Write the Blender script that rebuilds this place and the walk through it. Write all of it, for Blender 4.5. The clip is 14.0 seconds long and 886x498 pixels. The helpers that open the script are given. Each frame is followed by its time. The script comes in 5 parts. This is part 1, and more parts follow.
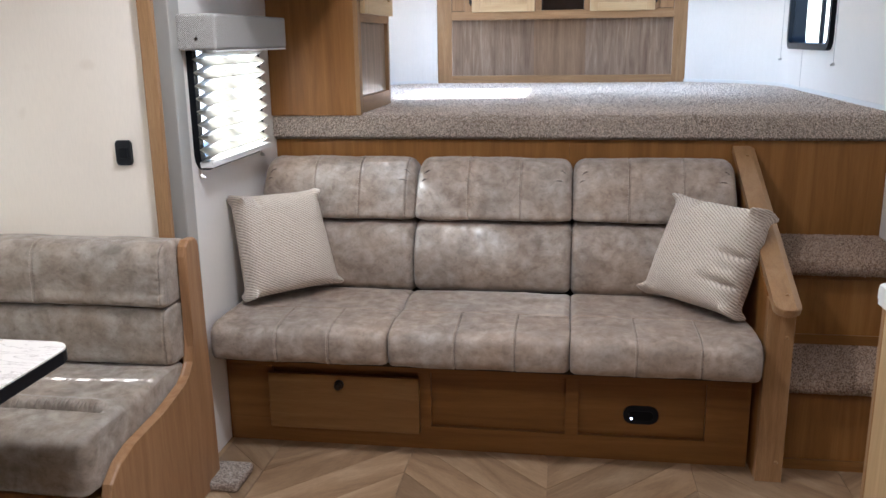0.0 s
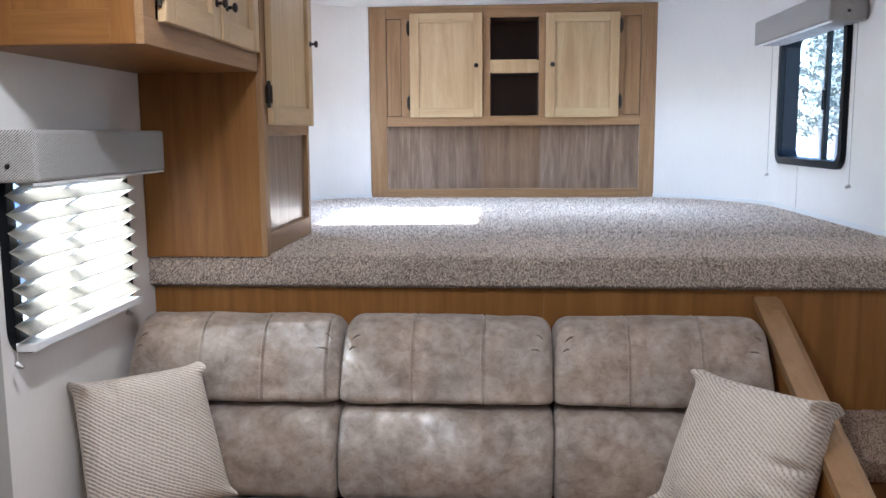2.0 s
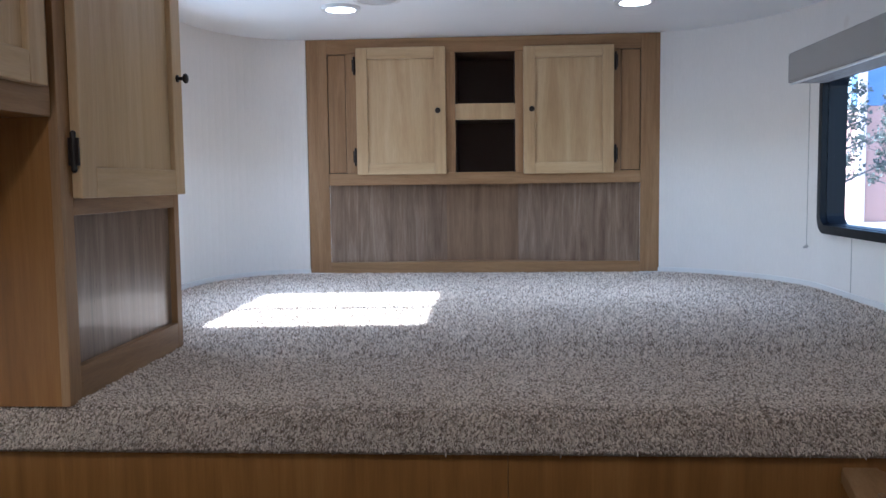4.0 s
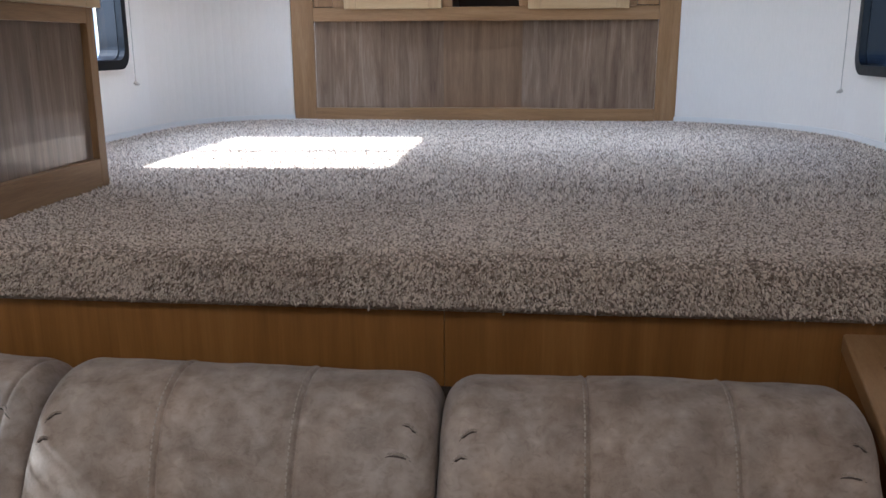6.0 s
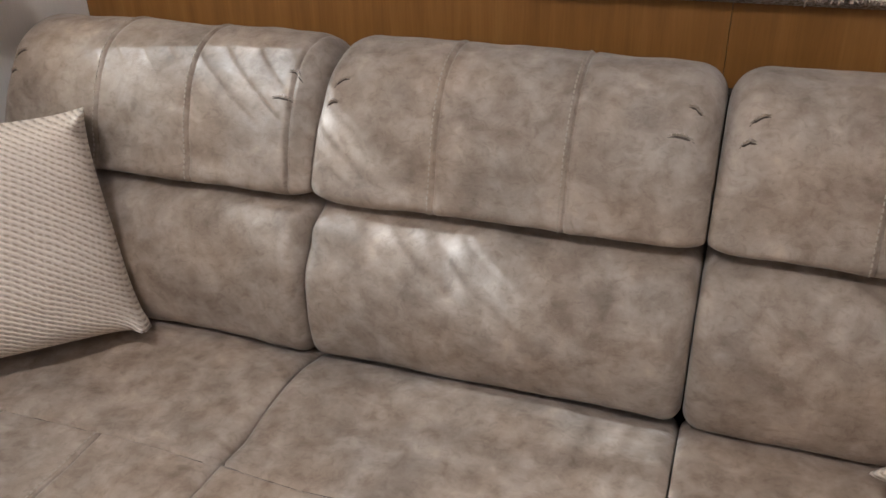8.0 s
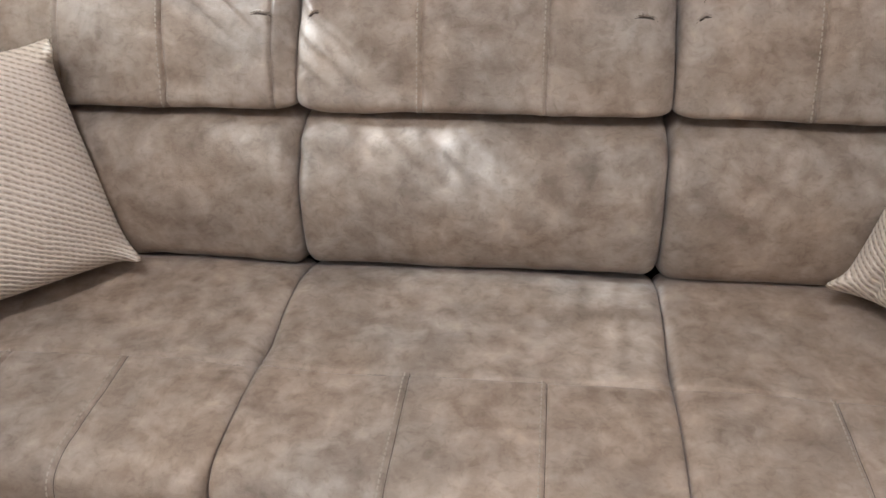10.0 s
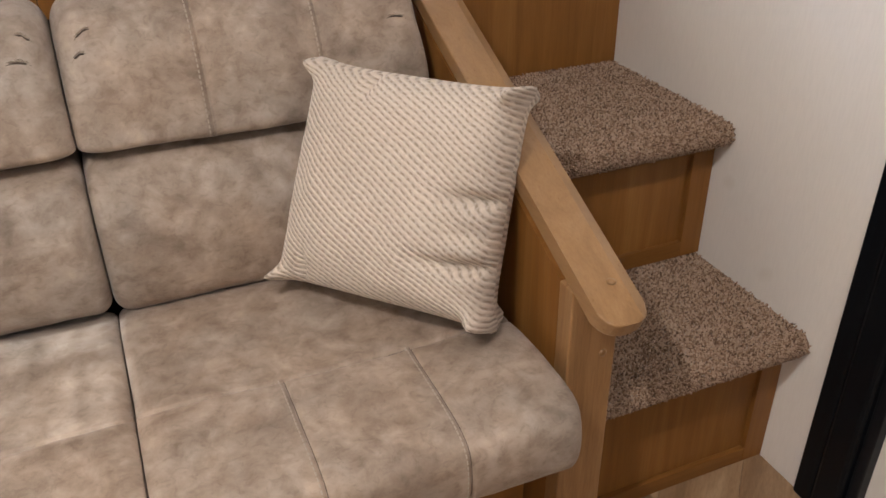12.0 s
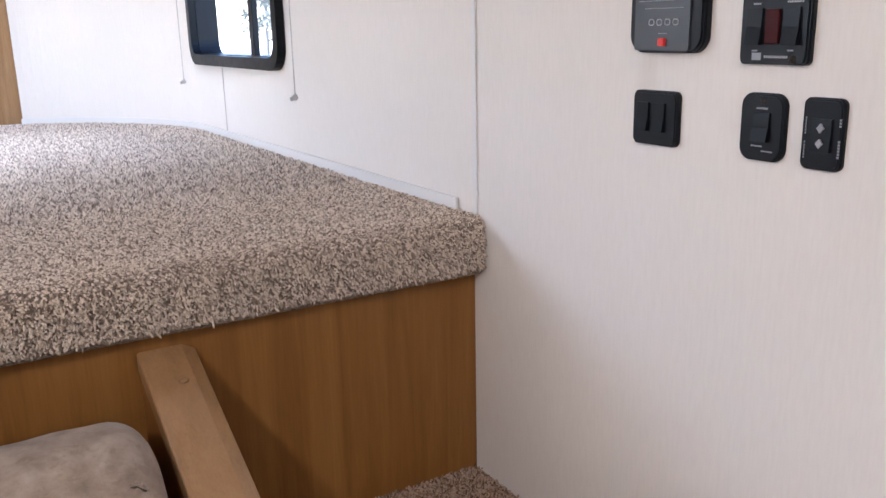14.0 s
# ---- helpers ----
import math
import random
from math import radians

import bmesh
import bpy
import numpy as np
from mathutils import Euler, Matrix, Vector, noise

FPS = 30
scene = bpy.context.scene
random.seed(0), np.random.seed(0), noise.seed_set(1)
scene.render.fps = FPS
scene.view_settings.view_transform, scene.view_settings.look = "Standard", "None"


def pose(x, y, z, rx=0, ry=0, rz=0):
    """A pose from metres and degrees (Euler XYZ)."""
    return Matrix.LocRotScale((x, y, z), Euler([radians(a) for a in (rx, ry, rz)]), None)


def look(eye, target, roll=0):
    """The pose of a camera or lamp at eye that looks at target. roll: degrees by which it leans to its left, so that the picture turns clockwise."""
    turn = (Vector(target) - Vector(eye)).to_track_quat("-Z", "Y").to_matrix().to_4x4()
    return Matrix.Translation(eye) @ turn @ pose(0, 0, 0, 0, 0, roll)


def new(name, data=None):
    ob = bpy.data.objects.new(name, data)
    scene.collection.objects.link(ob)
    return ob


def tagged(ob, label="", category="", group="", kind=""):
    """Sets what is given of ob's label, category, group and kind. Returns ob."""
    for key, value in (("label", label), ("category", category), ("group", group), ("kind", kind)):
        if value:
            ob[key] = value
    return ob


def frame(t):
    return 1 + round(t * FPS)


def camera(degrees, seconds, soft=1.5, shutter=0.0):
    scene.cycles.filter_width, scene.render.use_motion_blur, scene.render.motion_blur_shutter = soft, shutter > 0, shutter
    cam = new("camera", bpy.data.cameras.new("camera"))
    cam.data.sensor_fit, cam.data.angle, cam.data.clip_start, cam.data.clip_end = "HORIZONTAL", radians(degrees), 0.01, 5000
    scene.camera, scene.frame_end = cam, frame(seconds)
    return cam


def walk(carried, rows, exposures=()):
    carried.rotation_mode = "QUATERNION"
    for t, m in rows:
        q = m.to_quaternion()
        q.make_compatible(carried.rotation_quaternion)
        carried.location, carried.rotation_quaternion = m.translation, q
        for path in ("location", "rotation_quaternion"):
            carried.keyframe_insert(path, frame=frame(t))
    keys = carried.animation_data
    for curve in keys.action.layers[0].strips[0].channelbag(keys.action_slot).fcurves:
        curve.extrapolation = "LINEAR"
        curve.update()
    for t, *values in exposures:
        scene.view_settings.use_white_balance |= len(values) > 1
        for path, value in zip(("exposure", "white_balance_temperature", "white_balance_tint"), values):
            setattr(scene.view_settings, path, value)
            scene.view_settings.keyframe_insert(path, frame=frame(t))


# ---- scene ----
cam = camera(55.6, 14.0)
PATH = [
    (0, (0.172, 0.067, 1.393), (-0.12, 1.985, 0.907), -0.8),
    (0.5, (0.131, 0.234, 1.402), (-0.156, 2.159, 0.941), -0.1),
    (1, (0.112, 0.427, 1.399), (-0.129, 2.364, 0.962), 0.5),
    (1.5, (0.047, 0.669, 1.438), (-0.113, 2.634, 1.1), 0.4),
    (2, (0.051, 0.902, 1.462), (-0.091, 2.879, 1.19), -0.4),
    (2.5, (0.069, 1.154, 1.511), (-0.134, 3.133, 1.305), -0.5),
    (3, (0.092, 1.401, 1.515), (-0.079, 3.388, 1.363), -0.4),
    (3.2, (0.081, 1.496, 1.518), (-0.042, 3.487, 1.378), -0.7),
    (5.5, (0.336, 2.119, 1.462), (0.183, 4.082, 1.111), -0.3),
    (6, (0.306, 2.107, 1.416), (0.101, 4.039, 0.94), -0.2),
    (6.5, (0.27, 2.104, 1.358), (0.01, 3.983, 0.724), -0.2),
    (7, (0.242, 2.09, 1.305), (-0.133, 3.887, 0.511), -0.5),
    (7.5, (0.209, 2.069, 1.286), (-0.319, 3.775, 0.386), -0.8),
    (7.7, (0.214, 2.062, 1.281), (-0.404, 3.729, 0.363), -1.1),
    (9.8, (0.008, 1.891, 1.241), (-0.331, 3.569, 0.208), -1.4),
    (10, (0.002, 1.864, 1.239), (-0.23, 3.558, 0.201), -1.5),
    (10.5, (0.033, 1.816, 1.239), (0.06, 3.52, 0.191), -1.8),
    (11, (0.104, 1.789, 1.248), (0.384, 3.455, 0.178), -1.8),
    (11.5, (0.174, 1.776, 1.254), (0.645, 3.4, 0.185), -1.6),
    (12, (0.239, 1.797, 1.264), (0.909, 3.381, 0.242), -0.7),
    (12.5, (0.324, 1.858, 1.292), (1.193, 3.415, 0.384), 0.6),
    (13, (0.428, 1.934, 1.333), (1.396, 3.513, 0.58), 0.7),
    (13.5, (0.518, 2.052, 1.379), (1.509, 3.67, 0.745), 0.4),
    (14, (0.589, 2.231, 1.405), (1.587, 3.889, 0.899), -1.2),
]
STOPS = [(0, 3.02, 5250, 10), (1.5, 3.22, 5100, 10), (2, 2.90, 5150, 10), (2.5, 2.55, 5100, 9), (3, 2.12, 5050, 9), (5.5, 2.05, 5250, 12), (6.5, 2.25, 5550, 12), (7.5, 2.67, 5680, 11),
         (10, 3.02, 5600, 10), (10.5, 2.89, 5650, 10), (11, 2.82, 5650, 10), (11.5, 3.07, 5800, 11), (12, 3.22, 6150, 13), (12.5, 3.36, 6250, 14), (13, 3.45, 6150, 15), (13.5, 3.45, 5850, 15), (14, 3.20, 5700, 17)]
walk(cam, [(t, look(eye, target, roll)) for t, eye, target, roll in PATH], STOPS)

# ---- world, sun, lamps ----
world = bpy.data.worlds.new("sky")
scene.world = world
world.use_nodes = True
sky = world.node_tree.nodes.new("ShaderNodeTexSky")
sky.sky_type, sky.sun_disc = "NISHITA", False
sky.sun_elevation, sky.sun_rotation = radians(36), radians(-95)
world.node_tree.links.new(sky.outputs[0], world.node_tree.nodes["Background"].inputs[0])
world.node_tree.nodes["Background"].inputs[1].default_value = 0.15

sun = new("sun", bpy.data.lights.new("sun", "SUN"))
sun.data.energy, sun.data.angle, sun.data.color = 5.0, radians(0.5), (1.0, 0.95, 0.87)
sun.matrix_world = look((-5, 3, 5), (-5 + 1.0, 3 + 0.072, 5 - 0.73))


def lamp(x, y, z, watts, size, colour):
    ob = new("lamp", bpy.data.lights.new("lamp", "AREA"))
    ob.data.shape, ob.data.size, ob.data.energy, ob.data.color = "DISK", size, watts, colour
    ob.matrix_world = pose(x, y, z)
    return ob


WARM = (1.0, 0.915, 0.81)
CEIL = 2.15
for x, y in ((-0.4, 4.9), (0.65, 4.9)):
    lamp(x, y, CEIL - 0.016, 0.62, 0.1, (0.8, 0.9, 1.0)).data.spread = radians(115)
LIVING = [(-0.33, 1.9), (0.75, 1.9), (-0.45, 0.3), (0.75, 0.3)]
for (x, y), watts in zip(LIVING, (2.8, 0.4, 1.6, 0.3)):
    lamp(x, y, CEIL - 0.016, watts, 0.2, WARM)

# daylight of the open sky in the bed's sunny window
day = new("window_daylight", bpy.data.lights.new("window_daylight", "AREA"))
day.data.shape, day.data.size, day.data.size_y, day.data.energy, day.data.color = "RECTANGLE", 0.68, 0.44, 1.4, (0.82, 0.91, 1.0)
day.matrix_world = look((-1.125, 4.485, 1.64), (0.0, 4.485, 1.5))


# ---- helpers for things ----
BASE = {}


def thing(name, at, label, category, group="", kind=""):
    ob = new(name)
    ob.location, ob.empty_display_size = at, 0.05
    BASE[ob] = Vector(at)
    return tagged(ob, label, category, group, kind)


def to_mesh(bm, name, material, smooth=False):
    bmesh.ops.recalc_face_normals(bm, faces=bm.faces[:])
    me = bpy.data.meshes.new(name)
    bm.to_mesh(me)
    bm.free()
    me.materials.append(material)
    if smooth:
        me.shade_smooth()
    return me


def part(name, bm, material, parent, label="", smooth=False):
    """One bmesh, in world places, as one mesh object under a thing or a part."""
    me = to_mesh(bm, name, material, smooth)
    base = BASE[parent]
    me.transform(Matrix.Translation(-base))
    ob = new(name, me)
    ob.parent = parent
    BASE[ob] = base
    return tagged(ob, label) if label else ob


def whole(name, bm, material, label, category, group="", kind="", smooth=False):
    """A thing of one mesh, in world places."""
    me = to_mesh(bm, name, material, smooth)
    co = np.array([v.co for v in me.vertices])
    base = Vector(((co[:, 0].min() + co[:, 0].max()) / 2, (co[:, 1].min() + co[:, 1].max()) / 2, co[:, 2].min()))
    me.transform(Matrix.Translation(-base))
    ob = new(name, me)
    ob.location = base
    BASE[ob] = base
    return tagged(ob, label, category, group, kind)


def box(bm, x0, x1, y0, y1, z0, z1, bevel=0.0, seg=2):
    got = bmesh.ops.create_cube(bm, size=1.0)["verts"]
    bmesh.ops.scale(bm, vec=(x1 - x0, y1 - y0, z1 - z0), verts=got)
    bmesh.ops.translate(bm, vec=((x0 + x1) / 2, (y0 + y1) / 2, (z0 + z1) / 2), verts=got)
    if bevel:
        edges = list({e for v in got for e in v.link_edges})
        bmesh.ops.bevel(bm, geom=edges, offset=bevel, segments=seg, affect="EDGES", profile=0.5)
    return bm


def boxes(*specs, bevel=0.002):
    bm = bmesh.new()
    for s in specs:
        box(bm, *s, bevel=bevel)
    return bm


def rod(bm, a, b, r, n=10, r2=None):
    a, b = Vector(a), Vector(b)
    got = bmesh.ops.create_cone(bm, cap_ends=True, segments=n, radius1=r, radius2=r if r2 is None else r2, depth=(b - a).length)["verts"]
    bmesh.ops.transform(bm, matrix=Matrix.Translation((a + b) / 2) @ (b - a).to_track_quat("Z", "Y").to_matrix().to_4x4(), verts=got)
    return bm


def ball(bm, at, r, squash=(1, 1, 1), n=12):
    got = bmesh.ops.create_uvsphere(bm, u_segments=n, v_segments=n // 2 + 1, radius=r)["verts"]
    bmesh.ops.scale(bm, vec=squash, verts=got)
    bmesh.ops.translate(bm, vec=at, verts=got)
    return bm


def frame_parts(parent, material, *specs, bevel=0.0015):
    """The stiles and rails of a face frame, each a part of its own."""
    for s in specs:
        tall_one = s[5] - s[4] > max(s[1] - s[0], s[3] - s[2])
        level = GRAIN.get(material, (material, material))[0 if s[1] - s[0] > s[3] - s[2] else 1]
        part("stile" if tall_one else "rail", boxes(s, bevel=bevel), material if tall_one else level, parent)


def prism(bm, outline, axis, a, b, bevel=0.0):
    """A flat outline pushed along an axis from a to b. Outline in the two other axes, in order."""
    def at(u, v, w):
        return {"x": (w, u, v), "y": (u, w, v), "z": (u, v, w)}[axis]
    low = [bm.verts.new(at(u, v, a)) for u, v in outline]
    high = [bm.verts.new(at(u, v, b)) for u, v in outline]
    n = len(outline)
    faces = [bm.faces.new(low), bm.faces.new(high)]
    faces += [bm.faces.new((low[i], low[(i + 1) % n], high[(i + 1) % n], high[i])) for i in range(n)]
    if bevel:
        edges = list({e for f in faces[:2] for e in f.edges})
        bmesh.ops.bevel(bm, geom=edges, offset=bevel, segments=2, affect="EDGES", profile=0.5)
    return bm


def rounded(u0, u1, v0, v1, r, n=6):
    """A rounded rectangle's outline."""
    pts = []
    for cu, cv, s in ((u1 - r, v1 - r, 0), (u0 + r, v1 - r, 90), (u0 + r, v0 + r, 180), (u1 - r, v0 + r, 270)):
        pts += [(cu + r * math.cos(radians(s + 90 * k / n)), cv + r * math.sin(radians(s + 90 * k / n))) for k in range(n + 1)]
    return pts


def ring(bm, outer, inner, axis, a, b):
    """A frame between two outlines with as many points each, pushed from a to b."""
    def at(u, v, w):
        return {"x": (w, u, v), "y": (u, w, v), "z": (u, v, w)}[axis]
    loops = [[bm.verts.new(at(u, v, w)) for u, v in line] for line, w in ((outer, a), (outer, b), (inner, b), (inner, a))]
    n = len(outer)
    for k in range(4):
        p, q = loops[k], loops[(k + 1) % 4]
        for i in range(n):
            bm.faces.new((p[i], p[(i + 1) % n], q[(i + 1) % n], q[i]))
    return bm


# ---- materials ----
def shader(name, rough=0.6, spec=0.5):
    m = bpy.data.materials.new(name)
    m.use_nodes = True
    b = m.node_tree.nodes["Principled BSDF"]
    b.inputs["Roughness"].default_value = rough
    b.inputs["Specular IOR Level"].default_value = spec
    return m, m.node_tree, b


def node(nt, kind, inputs=None, operation="", offset=None):
    n = nt.nodes.new(kind)
    if operation:
        n.operation = operation
    if offset is not None:
        n.offset = offset
    for k, v in (inputs or {}).items():
        if isinstance(v, bpy.types.NodeSocket):
            nt.links.new(v, n.inputs[k])
        else:
            n.inputs[k].default_value = v
    return n


def ramp(nt, fac, *stops):
    n = nt.nodes.new("ShaderNodeValToRGB")
    e = n.color_ramp.elements
    while len(e) < len(stops):
        e.new(0.5)
    for s, (p, c) in zip(e, stops):
        s.position, s.color = p, (*c, 1.0)
    nt.links.new(fac, n.inputs[0])
    return n.outputs[0]


def coords(nt, scale=(1, 1, 1), rot=(0, 0, 0), kind="Object"):
    tc = nt.nodes.new("ShaderNodeTexCoord")
    return node(nt, "ShaderNodeMapping", {"Vector": tc.outputs[kind], "Scale": scale, "Rotation": [radians(a) for a in rot]}).outputs[0]


def noise_tex(nt, vec, scale, detail=4.0, rough=0.55, distort=0.0):
    return node(nt, "ShaderNodeTexNoise", {"Vector": vec, "Scale": scale, "Detail": detail, "Roughness": rough, "Distortion": distort}).outputs[0]


def mixed(nt, fac, a, b, blend="MIX"):
    n = nt.nodes.new("ShaderNodeMix")
    n.data_type, n.blend_type = "RGBA", blend
    for sock, v in ((n.inputs[0], fac), (n.inputs[6], a), (n.inputs[7], b)):
        if isinstance(v, bpy.types.NodeSocket):
            nt.links.new(v, sock)
        else:
            sock.default_value = v if isinstance(v, float) else (*v, 1.0)
    return n.outputs[2]


def bump(nt, bsdf, height, strength, dist):
    n = node(nt, "ShaderNodeBump", {"Strength": strength, "Distance": dist, "Height": height})
    nt.links.new(n.outputs[0], bsdf.inputs["Normal"])
    return n


def wood(name, dark, mid, light, along=(9, 9, 0.7), rough=0.42, vary=0.0, coat=0.0, figure=3.0, spec=0.5, streaky=0.45):
    """Wood with its grain along the axis of the smallest scale."""
    m, nt, b = shader(name, rough, spec)
    vec = coords(nt, along)
    if vary:
        info = nt.nodes.new("ShaderNodeObjectInfo")
        shift = node(nt, "ShaderNodeVectorMath", {0: info.outputs["Random"], 1: (37.0, 23.0, 11.0)}, operation="MULTIPLY")
        vec = node(nt, "ShaderNodeVectorMath", {0: vec, 1: shift.outputs[0]}, operation="ADD").outputs[0]
    broad = noise_tex(nt, vec, figure, 5.0, 0.6, 0.8)
    col = ramp(nt, broad, (0.3, dark), (0.5, mid), (0.72, light))
    fine = noise_tex(nt, coords(nt, [a * 9 for a in along]), 4.0, 3.0, 0.7)
    streak = ramp(nt, fine, (0.32, (0.62, 0.58, 0.55)), (0.6, (1.0, 1.0, 1.0)))
    col = mixed(nt, streaky, col, streak, "MULTIPLY")
    if vary:
        hsv = node(nt, "ShaderNodeHueSaturation", {"Color": col})
        v = node(nt, "ShaderNodeMapRange", {"Value": info.outputs["Random"], "To Min": 1 - vary, "To Max": 1 + vary})
        nt.links.new(v.outputs[0], hsv.inputs["Value"])
        col = hsv.outputs[0]
    nt.links.new(col, b.inputs["Base Color"])
    nt.links.new(node(nt, "ShaderNodeMapRange", {"Value": fine, "To Min": rough - 0.08, "To Max": rough + 0.1}).outputs[0], b.inputs["Roughness"])
    b.inputs["Coat Weight"].default_value = coat
    bump(nt, b, fine, 0.15, 0.0006)
    return m


def plain(name, colour, rough=0.5, metal=0.0, spec=0.5, vary=0.12, grain=60.0, rel=0.1):
    """Paint, plastic or metal with a little mottling and wear."""
    m, nt, b = shader(name, rough, spec)
    vec = coords(nt)
    n1, n2 = noise_tex(nt, vec, 3.5), noise_tex(nt, vec, grain, 3.0)
    lo = tuple(c * (1 - vary) for c in colour)
    col = mixed(nt, n1, lo, colour)
    nt.links.new(col, b.inputs["Base Color"])
    nt.links.new(node(nt, "ShaderNodeMapRange", {"Value": n2, "To Min": max(0.02, rough - 0.1), "To Max": min(1, rough + 0.1)}).outputs[0], b.inputs["Roughness"])
    b.inputs["Metallic"].default_value = metal
    bump(nt, b, n2, rel, 0.0005)
    return m


def wall_vinyl(name, colour):
    """Pale wall board with a fine upright fibre pattern and a few smudges."""
    m, nt, b = shader(name, 0.62, 0.35)
    fib = noise_tex(nt, coords(nt, (1, 1, 0.12)), 260.0, 3.0, 0.6)
    big = noise_tex(nt, coords(nt), 1.7, 3.0)
    spots = noise_tex(nt, coords(nt), 5.5, 1.0)
    c2 = tuple(c * 0.965 for c in colour)
    col = ramp(nt, fib, (0.33, c2), (0.62, colour))
    col = mixed(nt, 0.5, col, ramp(nt, big, (0.35, (0.93, 0.92, 0.9)), (0.65, (1, 1, 1))), "MULTIPLY")
    col = mixed(nt, 0.6, col, ramp(nt, spots, (0.24, (0.88, 0.85, 0.82)), (0.27, (1, 1, 1))), "MULTIPLY")
    nt.links.new(col, b.inputs["Base Color"])
    bump(nt, b, fib, 0.1, 0.0003)
    return m


def microfibre(name, tint=(1, 1, 1)):
    """Brushed taupe microfibre: blotchy nap in patches of a few centimetres, with crisp darker rubs and a fine pebble."""
    m, nt, b = shader(name, 0.58, 0.4)
    vec = coords(nt)
    cloud = noise_tex(nt, vec, 15.0, 6.0, 0.62, 0.3)
    patch = noise_tex(nt, vec, 30.0, 5.0, 0.58, 0.5)
    rub = noise_tex(nt, coords(nt, (1.0, 1.0, 1.4)), 62.0, 5.0, 0.62, 0.8)
    nap = noise_tex(nt, vec, 700.0, 2.0)
    t = lambda c: tuple(a * k for a, k in zip(c, tint))
    col = ramp(nt, cloud, (0.34, t((0.25, 0.198, 0.158))), (0.48, t((0.309, 0.25, 0.204))), (0.63, t((0.383, 0.317, 0.265))))
    col = mixed(nt, 0.62, col, ramp(nt, patch, (0.34, (0.7, 0.665, 0.635)), (0.46, (0.92, 0.91, 0.9)), (0.6, (1.06, 1.06, 1.06)), (0.7, (1.22, 1.2, 1.17))), "MULTIPLY")
    col = mixed(nt, 0.45, col, ramp(nt, rub, (0.37, (0.68, 0.65, 0.62)), (0.46, (0.98, 0.98, 0.98)), (0.54, (1.02, 1.02, 1.02)), (0.66, (1.2, 1.2, 1.2))), "MULTIPLY")
    tan = noise_tex(nt, vec, 4.5, 4.0, 0.6)
    col = mixed(nt, 0.6, col, ramp(nt, tan, (0.36, (0.93, 0.96, 0.99)), (0.62, (1.08, 0.98, 0.88))), "MULTIPLY")
    nt.links.new(col, b.inputs["Base Color"])
    nt.links.new(node(nt, "ShaderNodeMapRange", {"Value": patch, "From Min": 0.3, "From Max": 0.7, "To Min": 0.66, "To Max": 0.46}).outputs[0], b.inputs["Roughness"])
    b.inputs["Sheen Weight"].default_value = 0.2
    b.inputs["Sheen Roughness"].default_value = 0.4
    wrinkle = noise_tex(nt, vec, 21.0, 4.0, 0.55, 1.2)
    height = mixed(nt, 0.25, mixed(nt, 0.55, rub, wrinkle), nap)
    bump(nt, b, height, 0.55, 0.0032)
    return m


def carpet_ground(name, dark, mid, light):
    m, nt, b = shader(name, 0.95, 0.1)
    cell = node(nt, "ShaderNodeTexVoronoi", {"Vector": coords(nt), "Scale": 240.0})
    g = node(nt, "ShaderNodeSeparateColor", {0: cell.outputs["Color"]}).outputs[0]
    nt.links.new(ramp(nt, g, (0.1, dark), (0.5, mid), (0.9, light)), b.inputs["Base Color"])
    bump(nt, b, cell.outputs["Distance"], 0.8, 0.004)
    return m


def carpet_tuft(name, dark, mid, light):
    """Yarn tufts, each with a shade of its own."""
    m, nt, b = shader(name, 0.92, 0.15)
    geo = nt.nodes.new("ShaderNodeNewGeometry")
    col = ramp(nt, geo.outputs["Random Per Island"], (0.06, dark), (0.34, mid), (0.62, tuple((a + c) / 2 for a, c in zip(mid, light))), (0.94, light))
    broad = noise_tex(nt, coords(nt), 2.2, 3.0)
    col = mixed(nt, 0.6, col, ramp(nt, broad, (0.35, (0.86, 0.86, 0.86)), (0.65, (1, 1, 1))), "MULTIPLY")
    nt.links.new(col, b.inputs["Base Color"])
    b.inputs["Sheen Weight"].default_value = 0.1
    return m


